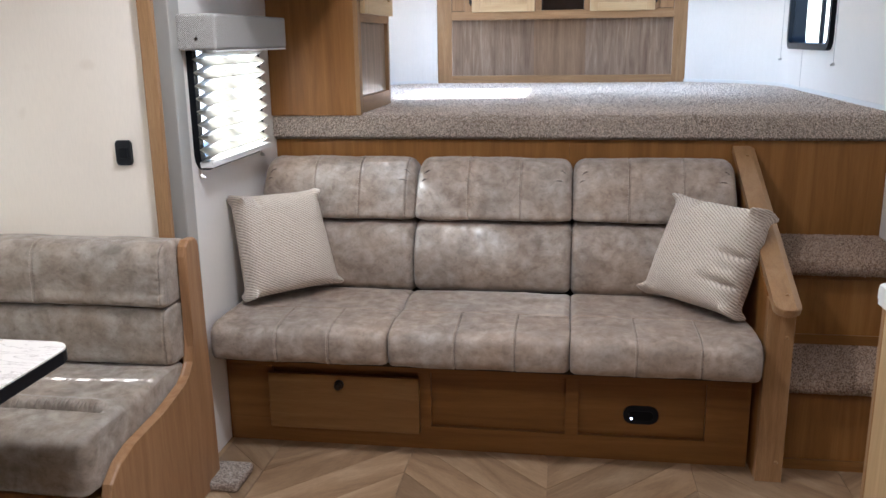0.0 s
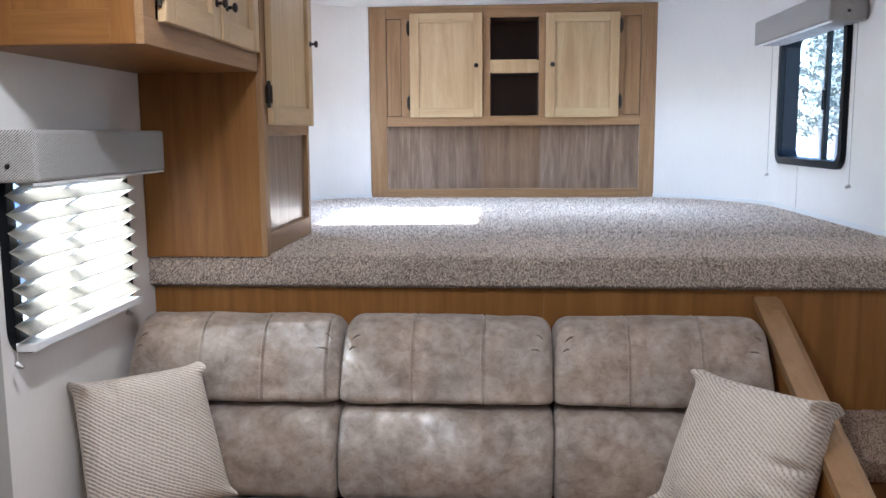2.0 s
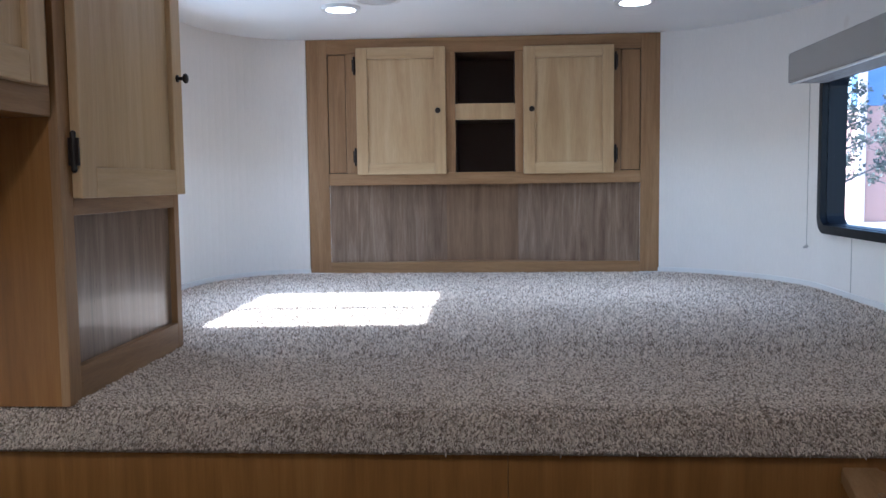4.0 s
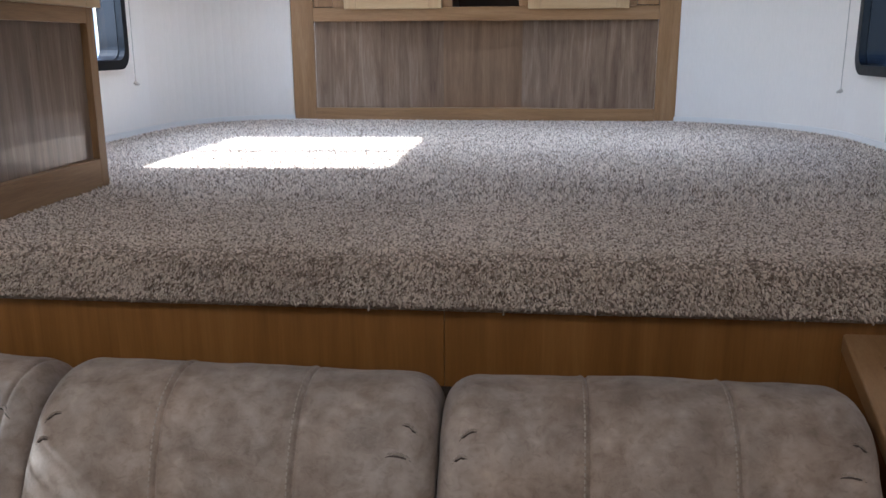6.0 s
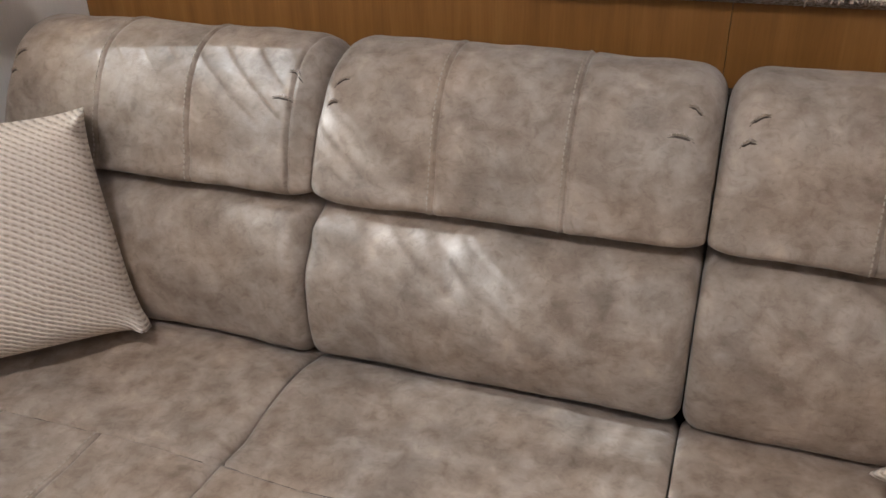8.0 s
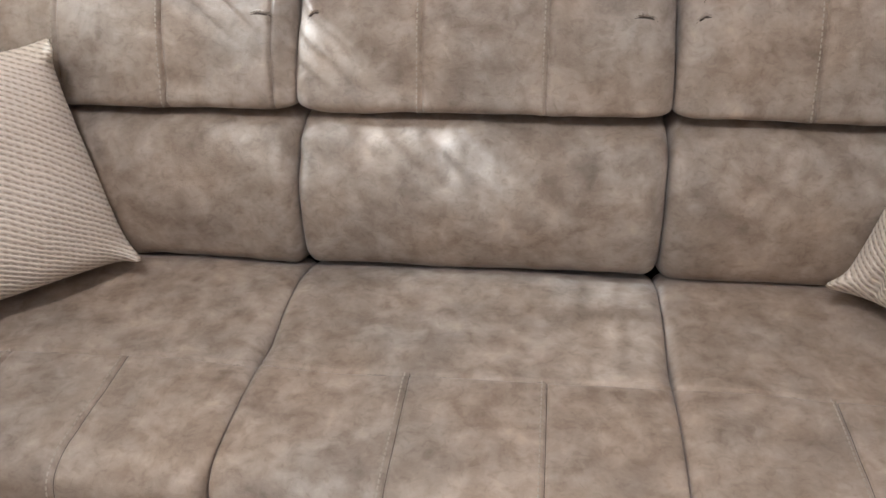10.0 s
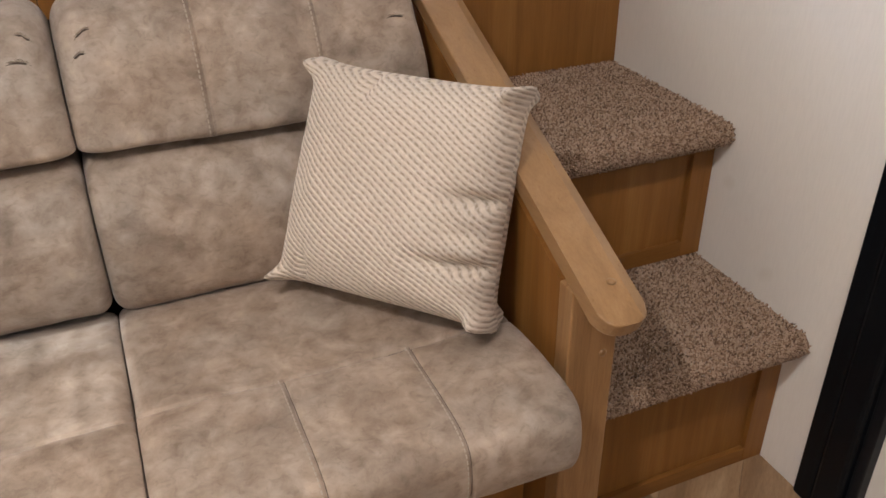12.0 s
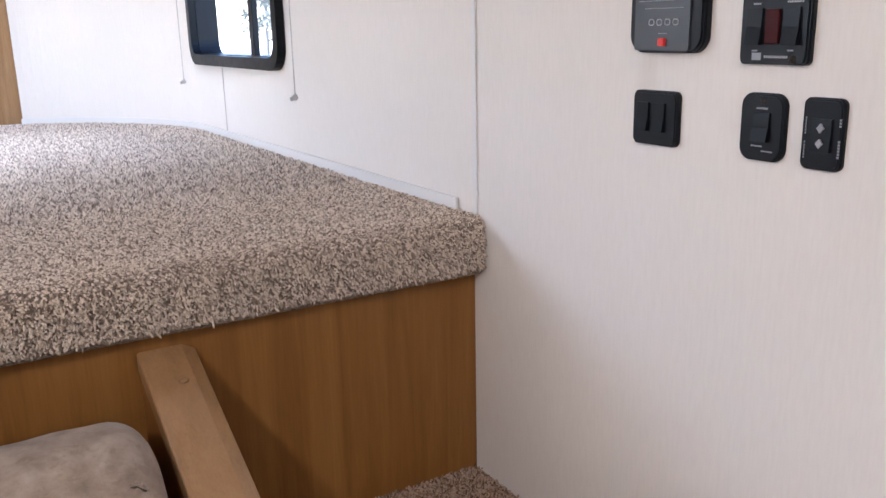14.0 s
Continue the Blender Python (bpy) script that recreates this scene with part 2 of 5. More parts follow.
def knit(name, dark, light):
    """Chunky twill knit on the cover's own map: slanting ridges broken into short stitches."""
    m, nt, b = shader(name, 0.85, 0.2)
    uv = coords(nt, (1, 1, 1), (0, 0, 0), "UV")
    warp = node(nt, "ShaderNodeTexNoise", {"Vector": uv, "Scale": 7.0, "Detail": 3.0}).outputs[1]
    vec = mixed(nt, 0.02, uv, warp, "ADD")
    ridge_at = node(nt, "ShaderNodeMapping", {"Vector": vec, "Rotation": (0, 0, radians(-58))}).outputs[0]
    dash_at = node(nt, "ShaderNodeMapping", {"Vector": vec, "Rotation": (0, 0, radians(14))}).outputs[0]
    ridge = node(nt, "ShaderNodeTexWave", {"Vector": ridge_at, "Scale": 14.0, "Distortion": 0.9, "Detail": 2.0, "Detail Scale": 3.0}).outputs[1]
    dash = node(nt, "ShaderNodeTexWave", {"Vector": dash_at, "Scale": 10.5, "Distortion": 2.2, "Detail": 2.0, "Detail Scale": 2.5}).outputs[1]
    fuzz = noise_tex(nt, uv, 210.0, 3.0, 0.7)
    tone = noise_tex(nt, uv, 50.0, 3.0, 0.75)
    stitch = node(nt, "ShaderNodeMath", {0: dash, 1: 0.3}, operation="MULTIPLY").outputs[0]
    hh = node(nt, "ShaderNodeMath", {0: ridge, 1: stitch}, operation="MAXIMUM").outputs[0]
    hh = mixed(nt, 0.25, hh, fuzz)
    col = ramp(nt, hh, (0.14, dark), (0.36, tuple((p + 2 * q) / 3 for p, q in zip(dark, light))), (0.6, light))
    col = mixed(nt, 0.6, col, ramp(nt, tone, (0.3, (0.76, 0.7, 0.64)), (0.65, (1.05, 1.05, 1.05))), "MULTIPLY")
    nt.links.new(col, b.inputs["Base Color"])
    b.inputs["Sheen Weight"].default_value = 0.15
    bump(nt, b, hh, 0.75, 0.0035)
    return m


def tweed(name, dark, light):
    """Woven valance cloth: fine slanting twill of dark and pale threads."""
    m, nt, b = shader(name, 0.9, 0.15)
    axes = node(nt, "ShaderNodeSeparateXYZ", {0: coords(nt)})
    flat = node(nt, "ShaderNodeMath", {0: axes.outputs[0], 1: axes.outputs[1]}, operation="ADD").outputs[0]
    slant = node(nt, "ShaderNodeMath", {0: axes.outputs[2], 1: 1.3}, operation="MULTIPLY").outputs[0]
    slant = node(nt, "ShaderNodeMath", {0: flat, 1: slant}, operation="SUBTRACT").outputs[0]
    twill = node(nt, "ShaderNodeTexWave", {"Vector": node(nt, "ShaderNodeCombineXYZ", {0: slant, 1: flat}).outputs[0], "Scale": 45.0, "Distortion": 1.8, "Detail": 2.0, "Detail Scale": 6.0}).outputs[1]
    thread = noise_tex(nt, coords(nt, (1, 0.35, 1.0), (38, 0, 0)), 300.0, 2.0, 0.6)
    w = mixed(nt, 0.5, twill, thread)
    nt.links.new(ramp(nt, w, (0.28, dark), (0.66, light)), b.inputs["Base Color"])
    bump(nt, b, w, 0.6, 0.0015)
    return m


def emitter(name, colour, power):
    m, nt, b = shader(name, 0.4)
    b.inputs["Base Color"].default_value = (*colour, 1)
    b.inputs["Emission Color"].default_value = (*colour, 1)
    b.inputs["Emission Strength"].default_value = power
    return m


LAMINATE = wood("wood_laminate", (0.198, 0.083, 0.0185), (0.247, 0.107, 0.025), (0.305, 0.143, 0.039), (7, 7, 0.35), 0.42, spec=0.3, streaky=0.3)
LAMINATE_X = wood("wood_laminate_level", (0.178, 0.074, 0.0165), (0.222, 0.096, 0.0225), (0.275, 0.129, 0.035), (0.35, 7, 7), 0.42, spec=0.3, streaky=0.3)
OAK = wood("oak_face_frame", (0.25, 0.135, 0.055), (0.32, 0.183, 0.08), (0.385, 0.233, 0.112), (10, 10, 0.6), 0.5, spec=0.4)
OAK_X = wood("oak_rail", (0.25, 0.135, 0.055), (0.32, 0.183, 0.08), (0.385, 0.233, 0.112), (0.6, 10, 10), 0.5, spec=0.4)
LAMINATE_Y = wood("wood_laminate_deep", (0.178, 0.074, 0.0165), (0.222, 0.096, 0.0225), (0.275, 0.129, 0.035), (7, 0.35, 7), 0.42, spec=0.3, streaky=0.3)
OAK_Y = wood("oak_rail_deep", (0.25, 0.135, 0.055), (0.32, 0.183, 0.08), (0.385, 0.233, 0.112), (10, 0.6, 10), 0.5, spec=0.4)
MAPLE = wood("maple_door", (0.44, 0.29, 0.138), (0.52, 0.36, 0.185), (0.59, 0.43, 0.24), (6, 6, 0.5), 0.42, spec=0.45, streaky=0.25)
MAPLE_X = wood("maple_door_rail", (0.44, 0.29, 0.138), (0.52, 0.36, 0.185), (0.59, 0.43, 0.24), (0.5, 6, 6), 0.42, spec=0.45, streaky=0.25)
MAPLE_Y = wood("maple_door_rail_deep", (0.44, 0.29, 0.138), (0.52, 0.36, 0.185), (0.59, 0.43, 0.24), (6, 0.5, 6), 0.42, spec=0.45, streaky=0.25)
PLANKED = wood("grey_brown_board", (0.15, 0.092, 0.056), (0.235, 0.158, 0.104), (0.36, 0.27, 0.195), (8, 8, 0.6), 0.3, vary=0.12, coat=0.3, figure=4.0, streaky=0.5)
NICHE = wood("brown_niche_board", (0.17, 0.1, 0.052), (0.24, 0.145, 0.08), (0.31, 0.2, 0.115), (12, 12, 0.6), 0.45)
RAILWOOD = wood("rail_wood", (0.275, 0.152, 0.064), (0.335, 0.19, 0.083), (0.39, 0.232, 0.11), (9, 0.8, 9), 0.3, coat=0.3, streaky=0.3)
FLOORWOOD = wood("floor_plank", (0.2, 0.12, 0.062), (0.31, 0.2, 0.112), (0.45, 0.32, 0.2), (5, 1.0, 5), 0.4, vary=0.22, coat=0.1, figure=2.2)
WALL = wall_vinyl("wall_board", (0.83, 0.79, 0.745))
# the wall board again, with the dinette's warm light put into its colour
WALL_WARM = wall_vinyl("warm_lit_wall_board", (0.87, 0.79, 0.69))
CEILING = plain("ceiling_board", (0.9, 0.9, 0.9), 0.55, vary=0.04, rel=0.05)
SOFA = microfibre("sofa_microfibre")
BENCH = microfibre("bench_microfibre", (0.95, 1.0, 1.02))
THREAD = plain("thread", (0.42, 0.36, 0.295), 0.7)
# dark brown that paints the shade in cloth folds and seam grooves
FOLD_SHADE = plain("fabric_fold_shade", (0.085, 0.066, 0.052), 0.9)
CUSHION_SHADE = plain("cushion_gap_shade", (0.035, 0.027, 0.02), 0.9)
CARPET_COLOURS = ((0.21, 0.152, 0.112), (0.54, 0.435, 0.345), (0.93, 0.81, 0.69))
CARPET = carpet_ground("carpet_backing", (0.2, 0.158, 0.128), (0.33, 0.27, 0.225), (0.46, 0.395, 0.34))
TUFT = carpet_tuft("carpet_yarn", *CARPET_COLOURS)
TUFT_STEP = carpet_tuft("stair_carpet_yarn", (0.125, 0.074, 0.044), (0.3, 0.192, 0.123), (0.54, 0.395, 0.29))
KNIT = knit("pillow_knit", (0.35, 0.286, 0.222), (0.71, 0.63, 0.545))
TWEED = tweed("valance_tweed", (0.16, 0.145, 0.13), (0.52, 0.5, 0.47))
BLACK = plain("black_plastic", (0.007, 0.008, 0.011), 0.42, spec=0.22, vary=0.3)
BLACKSATIN = plain("black_satin", (0.005, 0.006, 0.008), 0.36, spec=0.14, vary=0.1, rel=0.03)
BRONZE = plain("dark_bronze", (0.035, 0.027, 0.022), 0.35, metal=0.7)
NICKEL = plain("brushed_nickel", (0.55, 0.53, 0.5), 0.35, metal=0.9)
GREYTRIM = plain("grey_trim", (0.47, 0.455, 0.42), 0.35, metal=0.3)
WHITE = plain("white_plastic", (0.78, 0.77, 0.75), 0.4, vary=0.05)
INK = plain("pale_print", (0.36, 0.37, 0.4), 0.6)
CORD = plain("cord", (0.5, 0.48, 0.45), 0.7)
CUBBY_SHADE = plain("cubby_shade", (0.075, 0.04, 0.022), 0.6)
# near-black that stands for the shade in gaps and behind fronts
GAP_SHADE = plain("gap_shade", (0.03, 0.02, 0.014), 0.8)
RED = emitter("red_indicator", (0.55, 0.02, 0.015), 0.03)
DIMRED = plain("red_lens", (0.05, 0.003, 0.004), 0.55, spec=0.2)
LENS = emitter("lamp_lens", (1.0, 0.97, 0.93), 3.0)
LED = emitter("small_led", (0.9, 0.95, 1.0), 0.6)
SNOWGROUND = plain("pale_gravel", (0.5, 0.48, 0.45), 0.9, vary=0.4, grain=8.0)
BARK = plain("bark", (0.17, 0.165, 0.16), 0.9, vary=0.4)
NEEDLES = plain("leaf_green", (0.1, 0.12, 0.11), 0.8, vary=0.4)
FARWALL = plain("far_white_siding", (0.7, 0.72, 0.75), 0.5)
FARBLUE = plain("far_blue_paint", (0.12, 0.22, 0.45), 0.5)


def pane_glass():
    m, nt, b = shader("window_glass", 0.02)
    out = nt.nodes["Material Output"]
    clear = node(nt, "ShaderNodeBsdfTransparent", {"Color": (0.93, 0.96, 0.97, 1)})
    gloss = node(nt, "ShaderNodeBsdfGlossy", {"Roughness": 0.03})
    mix = node(nt, "ShaderNodeMixShader", {0: 0.06, 1: clear.outputs[0], 2: gloss.outputs[0]})
    nt.links.new(mix.outputs[0], out.inputs[0])
    nt.nodes.remove(b)
    return m


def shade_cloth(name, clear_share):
    """Thin pleated cloth: it glows with the sun behind it and lets a little straight through; that share is set higher
    at the far upper end and striped, to lay sun streaks on the sofa.
    """
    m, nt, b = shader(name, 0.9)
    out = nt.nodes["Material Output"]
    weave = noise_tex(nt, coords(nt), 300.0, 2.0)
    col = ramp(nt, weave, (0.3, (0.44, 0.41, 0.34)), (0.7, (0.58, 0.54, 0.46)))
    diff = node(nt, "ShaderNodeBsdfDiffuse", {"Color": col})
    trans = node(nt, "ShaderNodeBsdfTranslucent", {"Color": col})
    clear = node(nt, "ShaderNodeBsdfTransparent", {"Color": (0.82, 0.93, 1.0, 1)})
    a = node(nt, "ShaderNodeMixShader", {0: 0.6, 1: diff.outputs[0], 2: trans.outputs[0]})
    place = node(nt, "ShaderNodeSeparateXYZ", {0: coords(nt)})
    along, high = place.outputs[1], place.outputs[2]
    # clear share by place, patch and stripe, chosen to shape the cushions' sun streaks
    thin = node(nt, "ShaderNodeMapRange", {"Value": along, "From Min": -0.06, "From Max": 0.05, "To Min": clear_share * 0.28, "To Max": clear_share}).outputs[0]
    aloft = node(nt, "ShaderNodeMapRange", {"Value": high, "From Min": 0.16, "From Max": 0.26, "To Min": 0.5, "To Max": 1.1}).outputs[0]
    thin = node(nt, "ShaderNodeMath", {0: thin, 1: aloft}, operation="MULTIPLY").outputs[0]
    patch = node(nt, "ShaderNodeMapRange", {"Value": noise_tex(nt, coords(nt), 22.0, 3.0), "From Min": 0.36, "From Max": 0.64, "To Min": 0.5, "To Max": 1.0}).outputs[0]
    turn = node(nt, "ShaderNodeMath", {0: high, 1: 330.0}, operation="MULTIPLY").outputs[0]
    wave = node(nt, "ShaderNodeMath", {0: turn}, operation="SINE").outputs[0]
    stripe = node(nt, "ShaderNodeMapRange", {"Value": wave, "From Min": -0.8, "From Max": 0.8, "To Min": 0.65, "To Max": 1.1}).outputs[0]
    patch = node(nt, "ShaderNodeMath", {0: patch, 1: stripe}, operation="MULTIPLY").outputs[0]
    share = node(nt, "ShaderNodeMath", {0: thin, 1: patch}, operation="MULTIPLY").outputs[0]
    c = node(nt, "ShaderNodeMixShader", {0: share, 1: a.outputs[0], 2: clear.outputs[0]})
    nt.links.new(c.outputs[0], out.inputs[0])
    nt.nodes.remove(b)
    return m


def table_top():
    m, nt, b = shader("table_laminate", 0.3)
    v = coords(nt, (2.5, 9, 1))
    n1 = noise_tex(nt, v, 2.0, 6.0, 0.65, 1.6)
    col = ramp(nt, n1, (0.47, (0.82, 0.76, 0.71)), (0.495, (0.5, 0.43, 0.39)), (0.515, (0.84, 0.78, 0.73)))
    nt.links.new(col, b.inputs["Base Color"])
    return m


GRAIN = {OAK: (OAK_X, OAK_Y), LAMINATE: (LAMINATE_X, LAMINATE_Y), MAPLE: (MAPLE_X, MAPLE_Y)}
GLASS, TABLE = pane_glass(), table_top()
# two clear shares for alternate pleats, so the sun falls through in stripes
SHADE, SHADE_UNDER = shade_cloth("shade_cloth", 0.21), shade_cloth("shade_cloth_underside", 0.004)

# ---- structure ----
LEFT, RIGHT, PANEL, TOP, NOSE, HEAD = -1.015, 1.34, 3.375, 1.11, 3.342, 5.575
LEFT_BED = -1.068


def structure(name, bm, material, label, smooth=False):
    return whole(name, bm, material, label, name.split("_")[0], kind="structure", smooth=smooth)


floor = structure("floor", boxes((-2.06, RIGHT + 0.06, -2.66, PANEL, -0.06, -0.004), bevel=0), FLOORWOOD, "chevron floor of pale oak-look planks")
structure("ceiling", boxes((-2.06, RIGHT + 0.06, -2.66, 2.52, CEIL, CEIL + 0.06), (LEFT_BED - 0.06, RIGHT + 0.06, 2.5201, 6.26, CEIL, CEIL + 0.06), bevel=0), CEILING, "flat white ceiling boards with thin joints")
structure("ceiling_joint", boxes((LEFT, RIGHT, 4.508, 4.514, CEIL - 0.002, CEIL + 0.002), (LEFT, RIGHT, 3.29, 3.296, CEIL - 0.002, CEIL + 0.002), bevel=0), GREYTRIM, "thin joint line across the ceiling")


def wall_with_hole(name, x0, x1, y0, y1, z0, z1, hole, label):
    a, b, c, d = hole
    bm = bmesh.new()
    for s in ((y0, a, z0, z1), (b, y1, z0, z1), (a, b, z0, c), (a, b, d, z1)):
        box(bm, x0, x1, *s)
    bmesh.ops.remove_doubles(bm, verts=bm.verts[:], dist=0.0005)
    return structure(name, bm, WALL, label)


wall_with_hole("wall_left", LEFT - 0.06, LEFT, 2.575, PANEL, 0, CEIL, (2.62, 3.15, 1.0, 1.44), "pale wall board beside the sofa with a shaded window")
wall_with_hole("wall_left_bed", LEFT_BED - 0.06, LEFT_BED, PANEL, 5.05, 0.9, CEIL, (4.12, 4.85, 1.365, 1.9), "white wall board beside the raised bed platform")
wall_with_hole("wall_right", RIGHT, RIGHT + 0.06, 2.6, 4.97, -0.004, CEIL, (4.22, 4.93, 1.345, 1.87), "pale wall board with switches and a window")
structure("wall_right_rear", boxes((RIGHT, RIGHT + 0.06, -2.6, 1.9, -0.004, CEIL), (RIGHT, RIGHT + 0.06, 1.9, 2.6, 2.02, CEIL), bevel=0), WALL, "plain pale wall board behind the entry door")
structure("wall_back", boxes((-2.06, RIGHT + 0.06, -2.66, -2.6, -0.06, CEIL), bevel=0), WALL, "plain pale wall closing the room")
wall_with_hole("wall_slide_outer", -2.06, -2.0, -2.6, 2.52, -0.004, CEIL, (1.28, 2.22, 0.96, 1.37), "pale outer wall of the slide-out with a shaded window")
structure("wall_slide_end", boxes((-2.0, -1.075, 2.46, 2.52, -0.004, CEIL), bevel=0), WALL_WARM, "pale wall board behind the dinette bench, warm light in its colour")
structure("trim_slide", boxes((-1.077, -1.033, 2.435, 2.459, 0.0, CEIL), bevel=0.004), OAK, "upright wooden trim strip at the slide-out")
structure("trim_slide_flange", boxes((-1.074, LEFT + 0.004, 2.5, 2.574, 0.0, CEIL), bevel=0.004), GREYTRIM, "grey metal flange at the slide-out opening")
structure("trim_wall_joint", boxes((RIGHT - 0.004, RIGHT - 0.0005, 3.362, 3.374, TOP, CEIL), bevel=0.001), WHITE, "slim white batten on a wall joint")


CORNERS = {-1: (LEFT_BED, 5.05, -0.686, 1.0), 1: (RIGHT, 4.97, 0.872, 1.25)}


def corner_line(side, inset=0.0):
    """The plan of a rounded front corner, from the side wall to the headboard."""
    xs, ys, xe, p = CORNERS[side]
    xs -= side * inset
    return [(xe + (xs - xe) * math.cos(radians(5 * k)) ** p, ys + (HEAD - inset - ys) * math.sin(radians(5 * k)) ** p) for k in range(19)]


def curved_wall(name, side, label):
    """A quarter-round front corner from the side wall to the headboard."""
    bm = bmesh.new()
    n, t, sign = 18, 0.05, side
    pts = corner_line(side)
    far = [(x + sign * t * math.cos(radians(90 * k / n)), y + t * math.sin(radians(90 * k / n))) for k, (x, y) in enumerate(pts)]
    prism(bm, pts + far[::-1], "z", 0.9, CEIL)
    return structure(name, bm, WALL, label, smooth=False)


curved_wall("wall_front_left", -1, "curved white wall at the front of the bed platform")
curved_wall("wall_front_right", 1, "curved white wall at the front of the bed platform")
for name, sg, y0 in (("baseboard_left", -1, 3.92), ("baseboard_right", 1, 3.42)):
    bm = bmesh.new()
    pts = corner_line(sg, 0.003)
    pts = [(pts[0][0], y0)] + pts
    inner = [(x - sg * 0.006, y - (0.004 if k else 0.0)) for k, (x, y) in enumerate(pts)]
    prism(bm, pts + inner[::-1], "z", TOP - 0.02, TOP + 0.018)
    structure(name, bm, WHITE, "slim white moulding along the carpet's edge")
structure("wall_under", boxes((LEFT_BED, RIGHT, PANEL + 0.035, 6.2, 0.9, 1.0), bevel=0), GAP_SHADE, "plain deck under the platform carpet")
structure("wall_front", boxes((-1.2, 1.5, 6.2, 6.26, 0.9, CEIL), bevel=0), WALL, "plain wall closing the front behind the headboard")

# raised platform
panel_thing = thing("platform_front", (0.17, PANEL, 0), "warm brown wood-laminate front of the raised bed platform", "platform", kind="structure")
part("panel", boxes((LEFT, 0.1725, PANEL, PANEL + 0.02, 0, 1.03), bevel=0.001), LAMINATE, panel_thing)
part("panel", boxes((0.1733, RIGHT, PANEL, PANEL + 0.02, 0, 1.03), bevel=0.001), LAMINATE, panel_thing)
# near-black sheet painted as the shade in the panel joint
part("backing", boxes((LEFT, RIGHT, PANEL + 0.0205, PANEL + 0.03, 0, 1.0), bevel=0), GAP_SHADE, panel_thing)


def tufts(points, normals, height, width, seed, droop=0.0, coarse=False):
    """Many small leaning yarn tufts as one mesh."""
    rng = np.random.default_rng(seed)
    n = len(points)
    nrm = normals / np.linalg.norm(normals, axis=1, keepdims=True)
    ref = np.where(np.abs(nrm[:, 2:3]) > 0.9, np.array([[1.0, 0, 0]]), np.array([[0, 0, 1.0]]))
    u = np.cross(nrm, ref)
    u /= np.linalg.norm(u, axis=1, keepdims=True)
    v = np.cross(nrm, u)
    ang = rng.uniform(0, 2 * np.pi, n)[:, None]
    h = height * rng.uniform(0.65, 1.25, n)[:, None]
    w = width * rng.uniform(0.75, 1.25, n)[:, None]
    lean = (u * rng.normal(0, 0.55, n)[:, None] + v * rng.normal(0, 0.55, n)[:, None]) * h
    if coarse:
        verts = np.empty((n, 4, 3))
        for k in range(3):
            a = ang + k * 2 * np.pi / 3
            verts[:, k] = points + (u * np.cos(a) + v * np.sin(a)) * w - nrm * 0.001
        verts[:, 3] = points + nrm * h + lean
        tri = np.array([[0, 1, 3], [1, 2, 3], [2, 0, 3]])
    else:
        verts = np.empty((n, 7, 3))
        for k in range(3):
            a = ang + k * 2 * np.pi / 3
            d = u * np.cos(a) + v * np.sin(a)
            verts[:, k] = points + d * w * 0.8 - nrm * 0.001
            verts[:, 3 + k] = points + d * w + nrm * h * 0.78 + lean * 0.8
        verts[:, 6] = points + nrm * h + lean
        verts[:, 3:, 2] -= droop * np.array([0.6, 0.6, 0.6, 1.0])
        tri = np.array([[0, 1, 4], [0, 4, 3], [1, 2, 5], [1, 5, 4], [2, 0, 3], [2, 3, 5], [3, 4, 6], [4, 5, 6], [5, 3, 6]])
    base = np.arange(n)[:, None] * verts.shape[1]
    faces = (base[:, :, None] + tri[None]).reshape(-1, 3)
    me = bpy.data.meshes.new("pile")
    me.vertices.add(verts.shape[0] * verts.shape[1])
    me.vertices.foreach_set("co", verts.ravel())
    me.loops.add(len(faces) * 3)
    me.loops.foreach_set("vertex_index", faces.ravel().astype(np.int32))
    me.polygons.add(len(faces))
    me.polygons.foreach_set("loop_start", np.arange(0, len(faces) * 3, 3, dtype=np.int32))
    me.update(calc_edges=True)
    return me


def pile(name, parent, pts, nrm, height, width, material, seed, label, droop=0.0, coarse=False):
    me = tufts(np.array(pts), np.array(nrm, float), height, width, seed, droop, coarse)
    me.materials.append(material)
    me.transform(Matrix.Translation(-BASE[parent]))
    ob = new(name, me)
    ob.parent = parent
    return tagged(ob, label, kind="stuff")


def scatter(rng, x0, x1, y0, y1, step):
    nx, ny = int((x1 - x0) / step), int((y1 - y0) / step)
    gx, gy = np.meshgrid(np.arange(nx), np.arange(ny))
    x = x0 + (gx.ravel() + rng.uniform(0, 1, gx.size)) * step
    y = y0 + (gy.ravel() + rng.uniform(0, 1, gx.size)) * step
    return x, y


def in_bed(x, y):
    """Whether a place of the plan lies on the platform inside the curved front walls."""
    ok = np.ones_like(x, bool)
    for side, (xs, ys, xe, p) in CORNERS.items():
        q = np.clip((y - ys) / (HEAD - ys), 0, 1)
        edge = xe + (xs - xe) * np.clip(1 - q ** (2 / p), 0, 1) ** (p / 2)
        ok &= (x < edge - 0.004) if side > 0 else (x > edge + 0.004)
    return ok & ~((x < -0.64) & (y < 3.9)) & (y < HEAD - 0.004)


bed = thing("bed_platform_carpet", (0.17, 4.4, 0.98), "speckled grey-brown cut-pile carpet wrapped over the platform edge", "carpet", kind="structure")
bm = bmesh.new()
R = 0.02
nose = [(PANEL + 0.03, 1.006), (NOSE + 0.02, 1.006), (NOSE + 0.005, 1.015)] + [(NOSE + R - R * math.cos(radians(a)), TOP - 0.006 - R + R * math.sin(radians(a))) for a in range(0, 91, 15)] + [(PANEL + 0.03, TOP - 0.006)]
